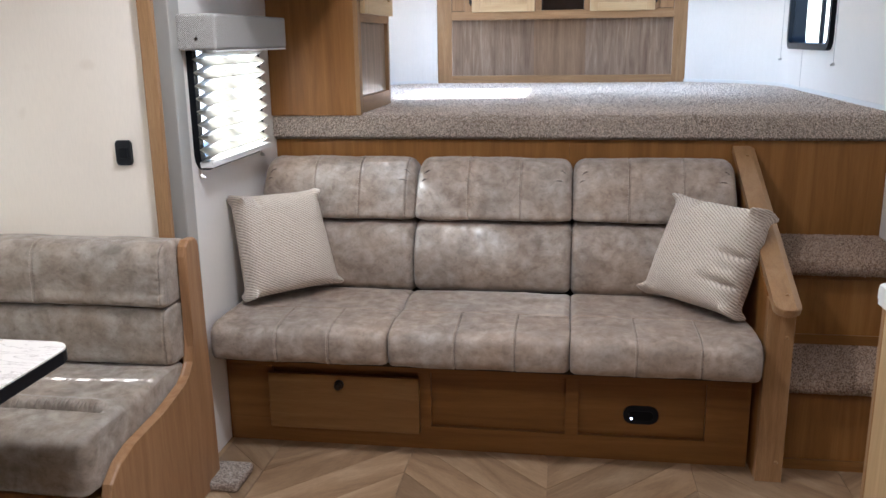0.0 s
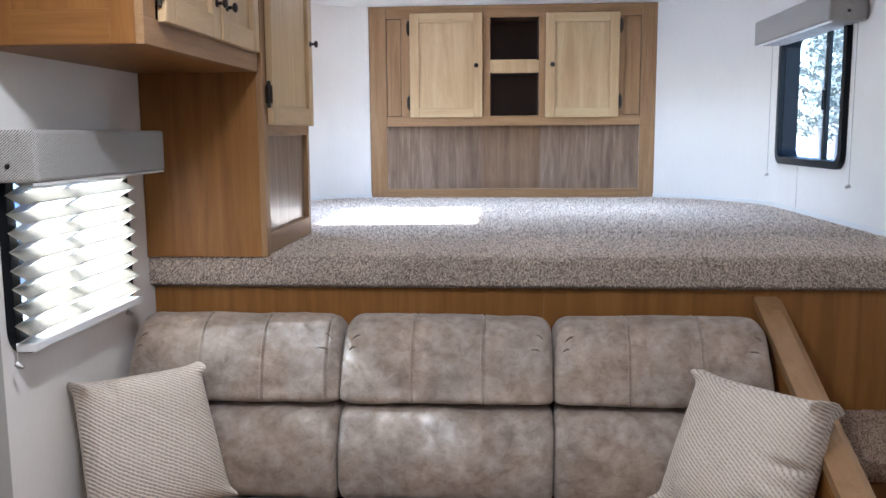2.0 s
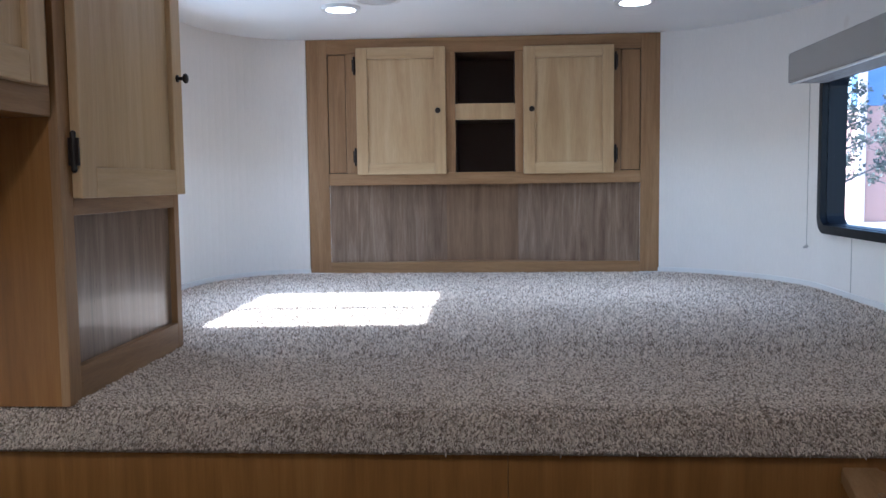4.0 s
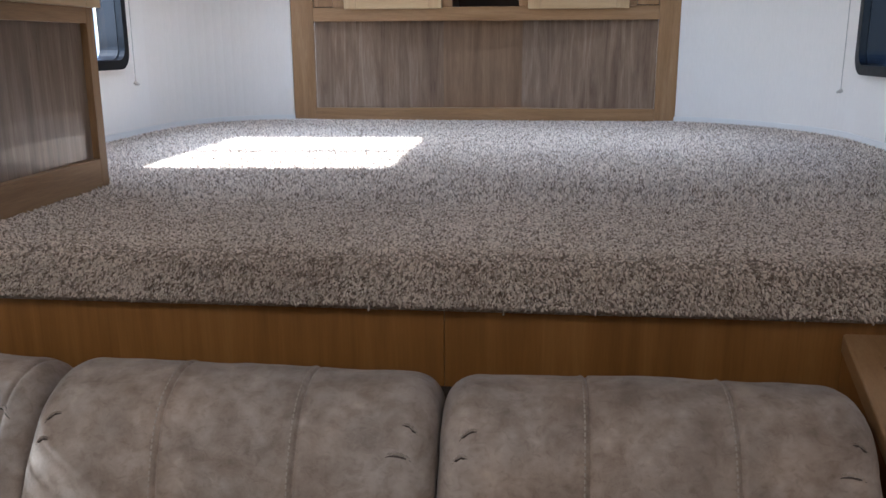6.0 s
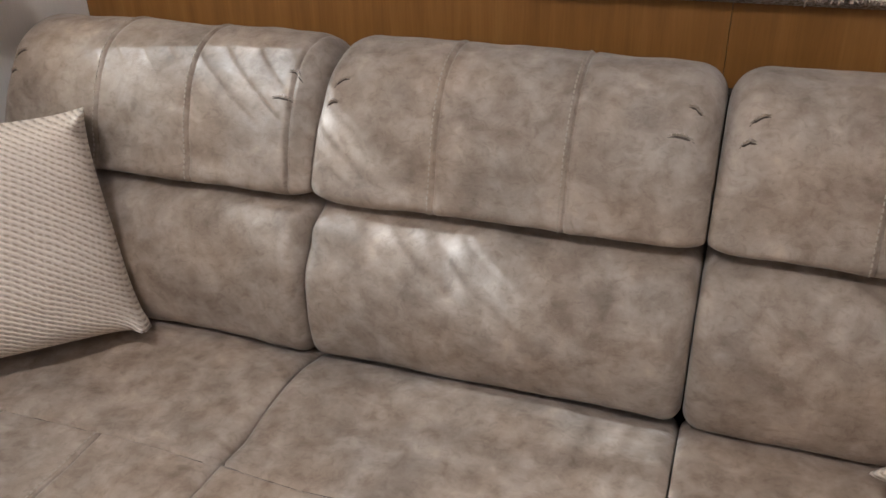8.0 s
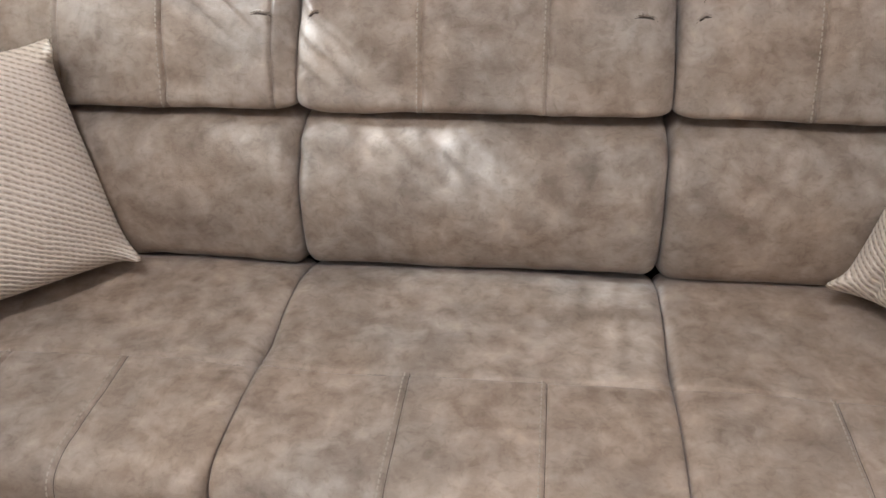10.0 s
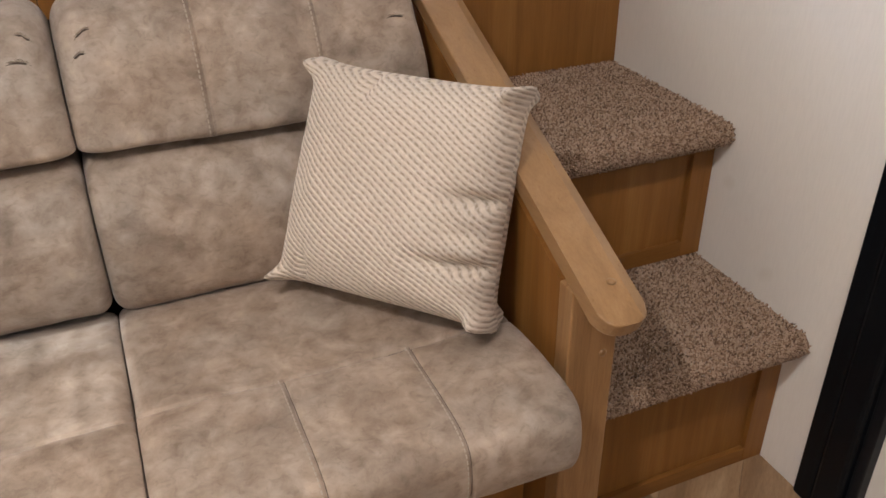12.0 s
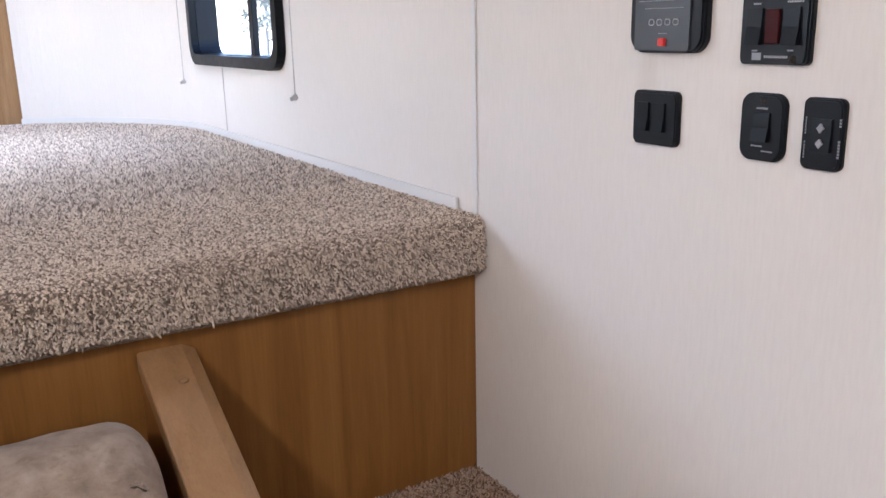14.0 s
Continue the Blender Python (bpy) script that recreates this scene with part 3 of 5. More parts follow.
prism(bm, nose, "x", LEFT + 0.002, RIGHT - 0.002)
part("carpet_nose", bm, CARPET, bed)
part("carpet_field", boxes((LEFT_BED - 0.02, RIGHT + 0.02, PANEL + 0.031, HEAD, 1.03, TOP - 0.006), bevel=0), CARPET, bed)
rng = np.random.default_rng(4)
x1, y1 = scatter(rng, LEFT_BED, RIGHT - 0.004, NOSE + R, 3.75, 0.0033)
x2, y2 = scatter(rng, LEFT_BED, RIGHT - 0.004, 3.75, HEAD, 0.0062)
for (x, y), w, h, sd, far in (((x1, y1), 0.002, 0.0055, 1, False), ((x2, y2), 0.0046, 0.0075, 2, True)):
    keep = in_bed(x, y) & ~((x < LEFT) & (y < 3.44))
    x, y = x[keep], y[keep]
    pile("carpet_pile", bed, np.c_[x, y, np.full_like(x, TOP - 0.006)], np.c_[0 * x, 0 * x, 0 * x + 1], h, w, TUFT, sd, "cut carpet pile in mixed browns and greys", coarse=far)
x, s = scatter(rng, LEFT + 0.003, RIGHT - 0.003, 0, 0.16, 0.003)
pts, nrm = [], []
flat = TOP - 0.006 - R - 1.021
s = np.clip(s, 0, flat + R * math.pi / 2)
low = s < flat
a = np.clip((s - flat) / R, 0, math.pi / 2)
py = np.where(low, NOSE, NOSE + R - R * np.cos(a))
pz = np.where(low, 1.021 + s, TOP - 0.006 - R + R * np.sin(a))
pile("carpet_pile", bed, np.c_[x, py, pz], np.c_[0 * x, np.where(low, -1, -np.cos(a)), np.where(low, 0, np.sin(a))], 0.0052, 0.0018, TUFT, 3, "cut carpet pile in mixed browns and greys", droop=0.003)


# ---- headboard cabinet ----
def knob(at, axis, parent):
    bm = bmesh.new()
    d = Vector(axis)
    rod(bm, at, Vector(at) + d * 0.004, 0.009, 14)
    rod(bm, Vector(at) + d * 0.004, Vector(at) + d * 0.018, 0.0045, 10)
    sq = [0.55 if abs(c) > 0.5 else 1 for c in d]
    ball(bm, Vector(at) + d * 0.022, 0.0125, sq, 14)
    return part("knob", bm, BRONZE, parent, "dark bronze knob", smooth=True)


def hinge(at, axis, parent):
    bm = bmesh.new()
    x, y, z = at
    rod(bm, (x, y, z - 0.032), (x, y, z + 0.032), 0.0055, 8)
    ball(bm, (x, y, z - 0.034), 0.006, n=8)
    ball(bm, (x, y, z + 0.034), 0.006, n=8)
    box(bm, x - 0.01, x + 0.01, y - 0.002, y + 0.004, z - 0.026, z + 0.026)
    return part("hinge", bm, BRONZE, parent, "dark bronze hinge")


def door_y(parent, x0, x1, z0, z1, y, mat_f, mat_p, stile=0.05, thick=0.02):
    """A shaker door facing -y: a frame round a recessed panel."""
    d = part("door", boxes((x0 + stile - 0.004, x1 - stile + 0.004, y - thick + 0.0125, y - 0.003, z0 + stile - 0.004, z1 - stile + 0.004), bevel=0), mat_p, parent, "pale maple cabinet door")
    for q in ((x0, x0 + stile, y - thick, y, z0, z1), (x1 - stile, x1, y - thick, y, z0, z1)):
        part("stile", boxes(q, bevel=0.0025), mat_f, d)
    for q in ((x0 + stile, x1 - stile, y - thick, y, z0, z0 + stile), (x0 + stile, x1 - stile, y - thick, y, z1 - stile, z1)):
        part("rail", boxes(q, bevel=0.0025), GRAIN[mat_f][0], d)
    return d


def door_x(parent, y0, y1, z0, z1, x, mat_f, mat_p, stile=0.05, thick=0.02):
    """A shaker door facing +x."""
    d = part("door", boxes((x + 0.003, x + thick - 0.0125, y0 + stile - 0.004, y1 - stile + 0.004, z0 + stile - 0.004, z1 - stile + 0.004), bevel=0), mat_p, parent, "pale maple cabinet door")
    for q in ((x, x + thick, y0, y0 + stile, z0, z1), (x, x + thick, y1 - stile, y1, z0, z1)):
        part("stile", boxes(q, bevel=0.0025), mat_f, d)
    for q in ((x, x + thick, y0 + stile, y1 - stile, z0, z0 + stile), (x, x + thick, y0 + stile, y1 - stile, z1 - stile, z1)):
        part("rail", boxes(q, bevel=0.0025), GRAIN[mat_f][1], d)
    return d


head = thing("headboard_cabinet", (0.1, HEAD, TOP), "oak headboard cabinet with two maple doors and open cubbies", "cabinet")
HX0, HX1, HZ1 = -0.684, 0.872, CEIL - 0.002
F = HEAD + 0.02
part("stile", boxes((HX0, -0.59, HEAD, F, TOP, HZ1), bevel=0.002), OAK, head)
part("stile", boxes((0.79, HX1, HEAD, F, TOP, HZ1), bevel=0.002), OAK, head)
part("top_rail", boxes((-0.59, 0.79, HEAD, F, 2.083, HZ1), bevel=0.002), OAK_X, head)
part("middle_rail", boxes((-0.59, 0.79, HEAD, F, 1.503, 1.557), bevel=0.002), OAK_X, head)
part("bottom_rail", boxes((-0.59, 0.79, HEAD, F, TOP - 0.01, 1.157), bevel=0.002), OAK_X, head)
for x0, x1 in ((-0.508, -0.02), (0.243, 0.703)):
    frame_parts(head, OAK, (x0, x0 + 0.05 if x0 < 0 else x0 + 0.036, HEAD, F, 1.557, 2.083), (x1 - 0.045, x1, HEAD, F, 1.557, 2.083), bevel=0.002)
for x0, x1 in ((-0.59, -0.508), (0.703, 0.79)):
    part("side_inset", boxes((x0 + 0.003, x1 - 0.003, HEAD + 0.009, F, 1.56, 2.08), bevel=0.001), OAK, head)
    # near-black sheet painted as the shade in the gap round the inset
    part("inset_back", boxes((x0 - 0.01, x1 + 0.01, F + 0.0005, F + 0.006, 1.55, 2.09), bevel=0), GAP_SHADE, head)
part("cubby_divider", boxes((-0.02, 0.243, HEAD, HEAD + 0.02, 1.787, 1.858), bevel=0.002), MAPLE, head, "pale maple rail between the cubbies")
# cubby boards coloured dark for the shade inside the recess
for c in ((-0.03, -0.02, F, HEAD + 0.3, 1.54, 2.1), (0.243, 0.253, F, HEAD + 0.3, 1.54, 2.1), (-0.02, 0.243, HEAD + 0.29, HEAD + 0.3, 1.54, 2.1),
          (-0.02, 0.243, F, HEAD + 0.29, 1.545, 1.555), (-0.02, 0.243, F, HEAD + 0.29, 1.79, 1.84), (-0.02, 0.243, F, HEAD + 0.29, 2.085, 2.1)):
    part("cubby_board", boxes(c, bevel=0), CUBBY_SHADE, head, "dark brown cubby board, recess shade in its colour")
d1 = door_y(head, -0.458, -0.062, 1.55, 2.107, HEAD - 0.001, MAPLE, MAPLE)
d2 = door_y(head, 0.279, 0.671, 1.546, 2.1, HEAD - 0.001, MAPLE, MAPLE)
knob((-0.095, HEAD - 0.021, 1.827), (0, -1, 0), d1)
knob((0.315, HEAD - 0.021, 1.827), (0, -1, 0), d2)
for x, d in ((-0.466, d1), (0.679, d2)):
    for z in (1.63, 2.03):
        hinge((x, HEAD - 0.012, z), None, d)
# three boards of the niche: two slant back to a flat middle one
MB = HEAD + 0.13
for k in range(3):
    bm = bmesh.new()
    a, b = [((-0.59, F + 0.001), (-0.07, MB)), ((-0.07, MB), (0.258, MB)), ((0.258, MB), (0.79, F + 0.001))][k]
    prism(bm, [a, b, (b[0], b[1] + 0.012), (a[0], a[1] + 0.012)], "z", 1.15, 1.51)
    part("niche_board", bm, NICHE if k == 1 else PLANKED, head, "brown middle board of the niche" if k == 1 else "grey-brown grained board in the low niche")
part("niche_shelf", boxes((-0.59, 0.79, F, MB + 0.02, 1.13, 1.152), bevel=0), OAK_X, head)
part("niche_top", boxes((-0.59, 0.79, F, MB + 0.02, 1.51, 1.54), bevel=0), OAK_X, head)

# ---- tall cabinet on the platform ----
tall = thing("tall_cabinet", (-0.83, 3.62, TOP), "tall wood-laminate wardrobe with a maple door on the platform", "cabinet")
TX, TY0, TY1 = -0.645, 3.332, 3.905
part("side_panel", boxes((LEFT + 0.001, TX - 0.018, TY0, TY0 + 0.018, TOP - 0.008, CEIL - 0.002), bevel=0.001), LAMINATE, tall)
part("side_panel", boxes((LEFT_BED + 0.004, TX - 0.018, TY1 - 0.018, TY1, TOP - 0.008, CEIL - 0.002), bevel=0.001), LAMINATE, tall)
frame_parts(tall, OAK, (TX - 0.018, TX, TY0 - 0.001, TY0 + 0.045, TOP - 0.008, CEIL - 0.002), (TX - 0.018, TX, TY1 - 0.03, TY1 + 0.001, TOP - 0.008, CEIL - 0.002),
                         (TX - 0.018, TX, TY0 + 0.045, TY1 - 0.03, TOP - 0.008, 1.17), (TX - 0.018, TX, TY0 + 0.045, TY1 - 0.03, 1.46, 1.52), bevel=0.0015)
part("lower_panel", boxes((TX - 0.03, TX - 0.016, TY0 + 0.045, TY1 - 0.03, 1.17, 1.46), bevel=0), PLANKED, tall, "grey-brown grained recessed panel")
part("back_panel", boxes((TX - 0.05, TX - 0.031, TY0 + 0.02, TY1 - 0.02, TOP, CEIL - 0.002), bevel=0), GAP_SHADE, tall)
d3 = door_x(tall, 3.372, 3.902, 1.492, 2.12, TX + 0.001, MAPLE, MAPLE, 0.06)
knob((TX + 0.021, 3.87, 1.775), (1, 0, 0), d3)
for z in (1.58, 2.02):
    hinge((TX + 0.01, 3.366, z), None, d3)

# ---- upper cabinet over the sofa's end ----
upper = thing("upper_cabinet", (-0.83, 2.93, 1.63), "wall-hung wood cabinet with two maple doors and bronze knobs", "cabinet")
UX, UY0, UY1, UZ = -0.655, 2.565, 3.328, 1.642
part("end_panel", boxes((LEFT + 0.001, UX - 0.018, UY0, UY0 + 0.018, UZ, CEIL - 0.002), bevel=0.001), LAMINATE, upper)
frame_parts(upper, LAMINATE, (LEFT + 0.02, LEFT + 0.09, UY0 - 0.01, UY0 - 0.0005, UZ + 0.001, CEIL - 0.002), (UX - 0.07, UX - 0.018, UY0 - 0.01, UY0 - 0.0005, UZ + 0.001, CEIL - 0.002), (LEFT + 0.09, UX - 0.07, UY0 - 0.01, UY0 - 0.0005, UZ + 0.001, UZ + 0.07), bevel=0.0015)
part("bottom_panel", boxes((LEFT + 0.001, UX - 0.018, UY0 + 0.018, UY1, UZ, UZ + 0.016), bevel=0.001), LAMINATE, upper)
frame_parts(upper, OAK, (UX - 0.018, UX, UY0 - 0.01, UY1, UZ, UZ + 0.055), (UX - 0.018, UX, UY0 - 0.01, UY0 + 0.05, UZ + 0.055, CEIL - 0.002), (UX - 0.018, UX, 2.945, 2.985, UZ + 0.055, CEIL - 0.002), (UX - 0.018, UX, UY1 - 0.045, UY1, UZ + 0.055, CEIL - 0.002), bevel=0.0015)
part("inside", boxes((UX - 0.05, UX - 0.03, UY0 + 0.02, UY1, UZ + 0.017, CEIL - 0.002), bevel=0), GAP_SHADE, upper)
d4 = door_x(upper, 2.62, 2.957, 1.692, 2.1, UX + 0.001, MAPLE, MAPLE, 0.055)
d5 = door_x(upper, 2.975, 3.285, 1.692, 2.1, UX + 0.001, MAPLE, MAPLE, 0.055)
knob((UX + 0.021, 2.93, 1.775), (1, 0, 0), d4)
knob((UX + 0.021, 3.005, 1.775), (1, 0, 0), d5)
hinge((UX + 0.01, 2.613, 1.76), None, d4)


# ---- windows ----
def window(name, x, out, y0, y1, z0, z1, label, deep=0.022, slider=None, sash=0.0):
    """A round-cornered black window in a side wall. out: -1 for the left wall, 1 for the right."""
    w = thing(name, (x, (y0 + y1) / 2, z0), label, "window", kind="structure")
    outer, inner = rounded(y0, y1, z0, z1, 0.06), rounded(y0 + 0.03, y1 - 0.03, z0 + 0.03, z1 - 0.03, 0.04)
    bm = bmesh.new()
    ring(bm, outer, inner, "x", x - out * deep, x - out * 0.0005)
    part("window_frame", bm, BLACKSATIN, w)
    hole_o, hole_i = rounded(y0 + 0.02, y1 - 0.02, z0 + 0.02, z1 - 0.02, 0.05), rounded(y0 + 0.032, y1 - 0.032, z0 + 0.032, z1 - 0.032, 0.04)
    bm = bmesh.new()
    ring(bm, hole_o, hole_i, "x", x, x + out * 0.065)
    part("window_liner", bm, BLACK, w)
    gx = x + out * 0.016
    if sash:
        bm = bmesh.new()
        ring(bm, inner, rounded(y0 + 0.03 + sash, y1 - 0.03 - sash, z0 + 0.03 + sash * 0.25, z1 - 0.03 - sash * 0.25, 0.03), "x", gx - 0.009, gx + 0.009)
        part("sash", bm, BLACK, w)
    if slider is not None:
        bm = bmesh.new()
        box(bm, gx - 0.008, gx + 0.008, slider - 0.015, slider + 0.015, z0 + 0.03, z1 - 0.03, 0.002)
        part("window_mullion", bm, BLACK, w)
        box_latch = boxes((gx - out * 0.02, gx - out * 0.008, slider - 0.006, slider + 0.006, (z0 + z1) / 2 - 0.06, (z0 + z1) / 2 + 0.02))
        part("latch", box_latch, BLACK, w)
    for a, b, off in ((y0 + 0.03, slider or y1 - 0.03, 0.0), (slider, y1 - 0.03, 0.008)) if slider else ((y0 + 0.03, y1 - 0.03, 0.0),):
        bm = bmesh.new()
        vs = [bm.verts.new((gx + off, yy, zz)) for yy, zz in ((a, z0 + 0.03), (b, z0 + 0.03), (b, z1 - 0.03), (a, z1 - 0.03))]
        bm.faces.new(vs)
        p = part("pane", bm, GLASS, w)
        p.visible_shadow = False
    return w


def cord_pull(parent, x, y, z0, z1, toward):
    bm = bmesh.new()
    rod(bm, (x, y, z0), (x, y, z1), 0.0014, 6)
    part("cord", bm, CORD, parent)
    bm = bmesh.new()
    rod(bm, (x - 0.004 * toward, y, z0 + 0.004), (x + 0.012 * toward, y, z0 - 0.004), 0.007, 10, 0.004)
    rod(bm, (x, y, z0 + 0.006), (x, y, z0 - 0.006), 0.004, 8)
    part("cord_holder", bm, NICKEL, parent, "small clear cord holder")


wl = window("window_1", LEFT, -1, 2.6, 3.18, 0.985, 1.46, "black-framed window behind a pleated shade", slider=2.835, sash=0.03)
wb = window("window_2", LEFT_BED, -1, 4.09, 4.88, 1.335, 1.93, "black-framed window beside the bed platform", slider=4.47)
wr = window("window_3", RIGHT, 1, 4.185, 4.96, 1.315, 1.9, "black-framed sliding window beside the bed platform", slider=4.45)
window("window_4", -2.0, -1, 1.25, 2.25, 0.93, 1.4, "black-framed dinette window behind a pleated shade")
cord_pull(wb, LEFT_BED + 0.018, 4.916, 1.285, 2.1, 1)
cord_pull(wr, RIGHT - 0.03, 5.03, 1.258, 1.86, -1)
cord_pull(wr, RIGHT - 0.018, 4.1, 1.258, 1.86, -1)
structure("trim_wall_seam", boxes((RIGHT - 0.0012, RIGHT - 0.0002, 4.702, 4.706, TOP, 1.31), bevel=0), GREYTRIM, "hairline joint in the wall board")


def valance(name, x0, x1, y0, y1, z0, z1, label):
    v = thing(name, ((x0 + x1) / 2, (y0 + y1) / 2, z0), label, "valance")
    part("cover", boxes((x0, x1, y0, y1, z0, z1), bevel=0.008), TWEED, v, smooth=False)
    part("head_rail", boxes((x0 + 0.003 if x0 > 0 else x1 - 0.015, x0 + 0.015 if x0 > 0 else x1 - 0.003, y0 + 0.004, y1 - 0.004, z0 - 0.006, z0 - 0.0005), bevel=0.001), WHITE, v, "white shade rail")
    for y in (y0 - 0.001, y1 + 0.001):
        bm = bmesh.new()
        ball(bm, ((x0 + x1) / 2, y, (z0 + z1) / 2 - 0.02), 0.006, (1, 0.5, 1), 8)
        part("screw_cap", bm, BRONZE, v)
    return v


valance("window_valance", LEFT + 0.001, -0.888, 2.545, 3.195, 1.368, 1.476, "grey tweed window valance box above the shade")
valance("window_valance", 1.2, RIGHT - 0.001, 4.05, 4.945, 1.85, 1.957, "grey tweed window valance box in the bed area")

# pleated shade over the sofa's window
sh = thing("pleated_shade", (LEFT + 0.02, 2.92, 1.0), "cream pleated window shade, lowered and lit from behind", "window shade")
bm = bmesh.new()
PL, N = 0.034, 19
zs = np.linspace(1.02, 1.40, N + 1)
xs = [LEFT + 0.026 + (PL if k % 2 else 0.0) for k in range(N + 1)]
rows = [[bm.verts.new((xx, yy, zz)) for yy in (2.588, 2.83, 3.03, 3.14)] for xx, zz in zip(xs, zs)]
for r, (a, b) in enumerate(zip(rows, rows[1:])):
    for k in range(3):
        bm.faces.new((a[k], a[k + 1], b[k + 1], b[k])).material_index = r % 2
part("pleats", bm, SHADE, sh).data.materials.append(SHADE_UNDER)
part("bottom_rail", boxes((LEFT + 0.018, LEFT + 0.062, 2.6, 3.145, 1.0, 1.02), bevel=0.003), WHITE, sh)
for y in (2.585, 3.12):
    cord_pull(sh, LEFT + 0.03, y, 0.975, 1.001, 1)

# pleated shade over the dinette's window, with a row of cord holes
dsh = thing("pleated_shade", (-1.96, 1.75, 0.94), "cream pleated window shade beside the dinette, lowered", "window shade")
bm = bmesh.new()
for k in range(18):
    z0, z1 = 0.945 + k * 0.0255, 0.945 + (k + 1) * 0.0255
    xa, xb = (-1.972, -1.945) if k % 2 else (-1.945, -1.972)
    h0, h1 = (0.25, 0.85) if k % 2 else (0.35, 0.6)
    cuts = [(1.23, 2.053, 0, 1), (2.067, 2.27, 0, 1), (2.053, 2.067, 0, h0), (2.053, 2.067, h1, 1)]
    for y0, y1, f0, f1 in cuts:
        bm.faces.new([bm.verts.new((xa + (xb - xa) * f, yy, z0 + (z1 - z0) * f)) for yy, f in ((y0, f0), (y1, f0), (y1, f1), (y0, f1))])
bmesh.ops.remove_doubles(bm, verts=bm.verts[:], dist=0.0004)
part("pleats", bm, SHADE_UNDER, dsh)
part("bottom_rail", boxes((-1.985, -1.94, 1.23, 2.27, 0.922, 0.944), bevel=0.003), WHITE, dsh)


# ---- sofa ----
def smooth_loop(pts, n, dense_y=None):
    """A closed round line through the points, with n even steps."""
    p = np.array(pts)
    m = len(p)
    out = []
    for i in range(m):
        p0, p1, p2, p3 = p[i - 1], p[i], p[(i + 1) % m], p[(i + 2) % m]
        for t in np.linspace(0, 1, 16, endpoint=False):
            out.append(0.5 * (2 * p1 + (p2 - p0) * t + (2 * p0 - 5 * p1 + 4 * p2 - p3) * t**2 + (3 * p1 - p0 - 3 * p2 + p3) * t**3))
    out = np.array(out)
    seg = np.r_[0, np.cumsum(np.linalg.norm(np.diff(np.r_[out, out[:1]], axis=0), axis=1))]
    closed = np.r_[out, out[:1]]
    at = np.linspace(0, seg[-1], n, endpoint=False)
    if dense_y is not None:
        top = int(np.argmin(np.abs(closed[:, 0] - dense_y) + (closed[:, 1] < closed[:, 1].mean()) * 9))
        at = np.unique(np.r_[at, seg[top] + np.linspace(-0.016, 0.016, 17)])
    return np.c_[np.interp(at, seg, closed[:, 0]), np.interp(at, seg, closed[:, 1])]


def padded(profile, x0, x1, r, seams=(), ring_n=72, seam_span=None, cross=None, lump=0.004, seed=0.0, puckers=(), round_at=None, dense_y=None):
    """A stuffed cushion: a profile in y and z drawn along x, rounded at its ends, with stitched-in grooves."""
    loop = smooth_loop(profile, ring_n, dense_y)
    c = loop.mean(0)
    d = np.linspace(0, 1, 9)
    st = list(x0 + r * (1 - np.cos(d * math.pi / 2))) + list(x1 - r * (1 - np.cos(d * math.pi / 2)))
    st += list(np.arange(x0 + r, x1 - r, 0.014))
    for s in seams:
        st += [s - 0.012, s - 0.007, s - 0.0035, s - 0.0015, s, s + 0.0015, s + 0.0035, s + 0.007, s + 0.012]
    st = sorted(set(round(float(v), 4) for v in st))
    tang = np.roll(loop, -1, 0) - np.roll(loop, 1, 0)
    nrm = np.c_[tang[:, 1], -tang[:, 0]]
    nrm /= np.linalg.norm(nrm, axis=1, keepdims=True)
    if ((loop - c) * nrm).sum() < 0:
        nrm = -nrm
    bm = bmesh.new()
    rows = []
    shaped = []
    for x in st:
        e = min(x - x0, x1 - x)
        inset = r * (1 - math.sqrt(max(0.0, 1 - (1 - min(1.0, e / r)) ** 2))) if e < r else 0.0
        row = []
        for k, (p, n) in enumerate(zip(loop, nrm)):
            to = c - p
            soft = inset if round_at is None else inset * round_at(p[0], p[1])
            q = p + to / np.linalg.norm(to) * min(soft, np.linalg.norm(to) * 0.75)
            off = lump * noise.noise(Vector((x * 7 + seed, p[0] * 7, p[1] * 7))) + 0.35 * lump * noise.noise(Vector((x * 24 + seed, p[0] * 24, p[1] * 24)))
            if seam_span is None or seam_span(p[0], p[1]):
                for s in seams:
                    off -= 0.0042 * math.exp(-(((x - s) / 0.0019) ** 2)) - 0.0006 * math.exp(-(((abs(x - s) - 0.009) / 0.006) ** 2))
            if cross is not None:
                off -= cross(x, p[0], p[1])
            for px, pz, amp in puckers:
                dx, dz = x - px, p[1] - pz
                off -= amp * math.exp(-((dx / 0.02) ** 2 + ((dz - 0.25 * abs(dx)) / 0.0036) ** 2))
            q = q + n * off
            row.append(bm.verts.new((x, q[0], q[1])))
        rows.append(row)
        shaped.append(np.array([v.co for v in row]))
    m = len(loop)
    for a, b in zip(rows, rows[1:]):
        for k in range(m):
            bm.faces.new((a[k], a[(k + 1) % m], b[(k + 1) % m], b[k]))
    bm.faces.new(rows[0])
    bm.faces.new(rows[-1])
    return bm, (np.array(st), shaped), nrm


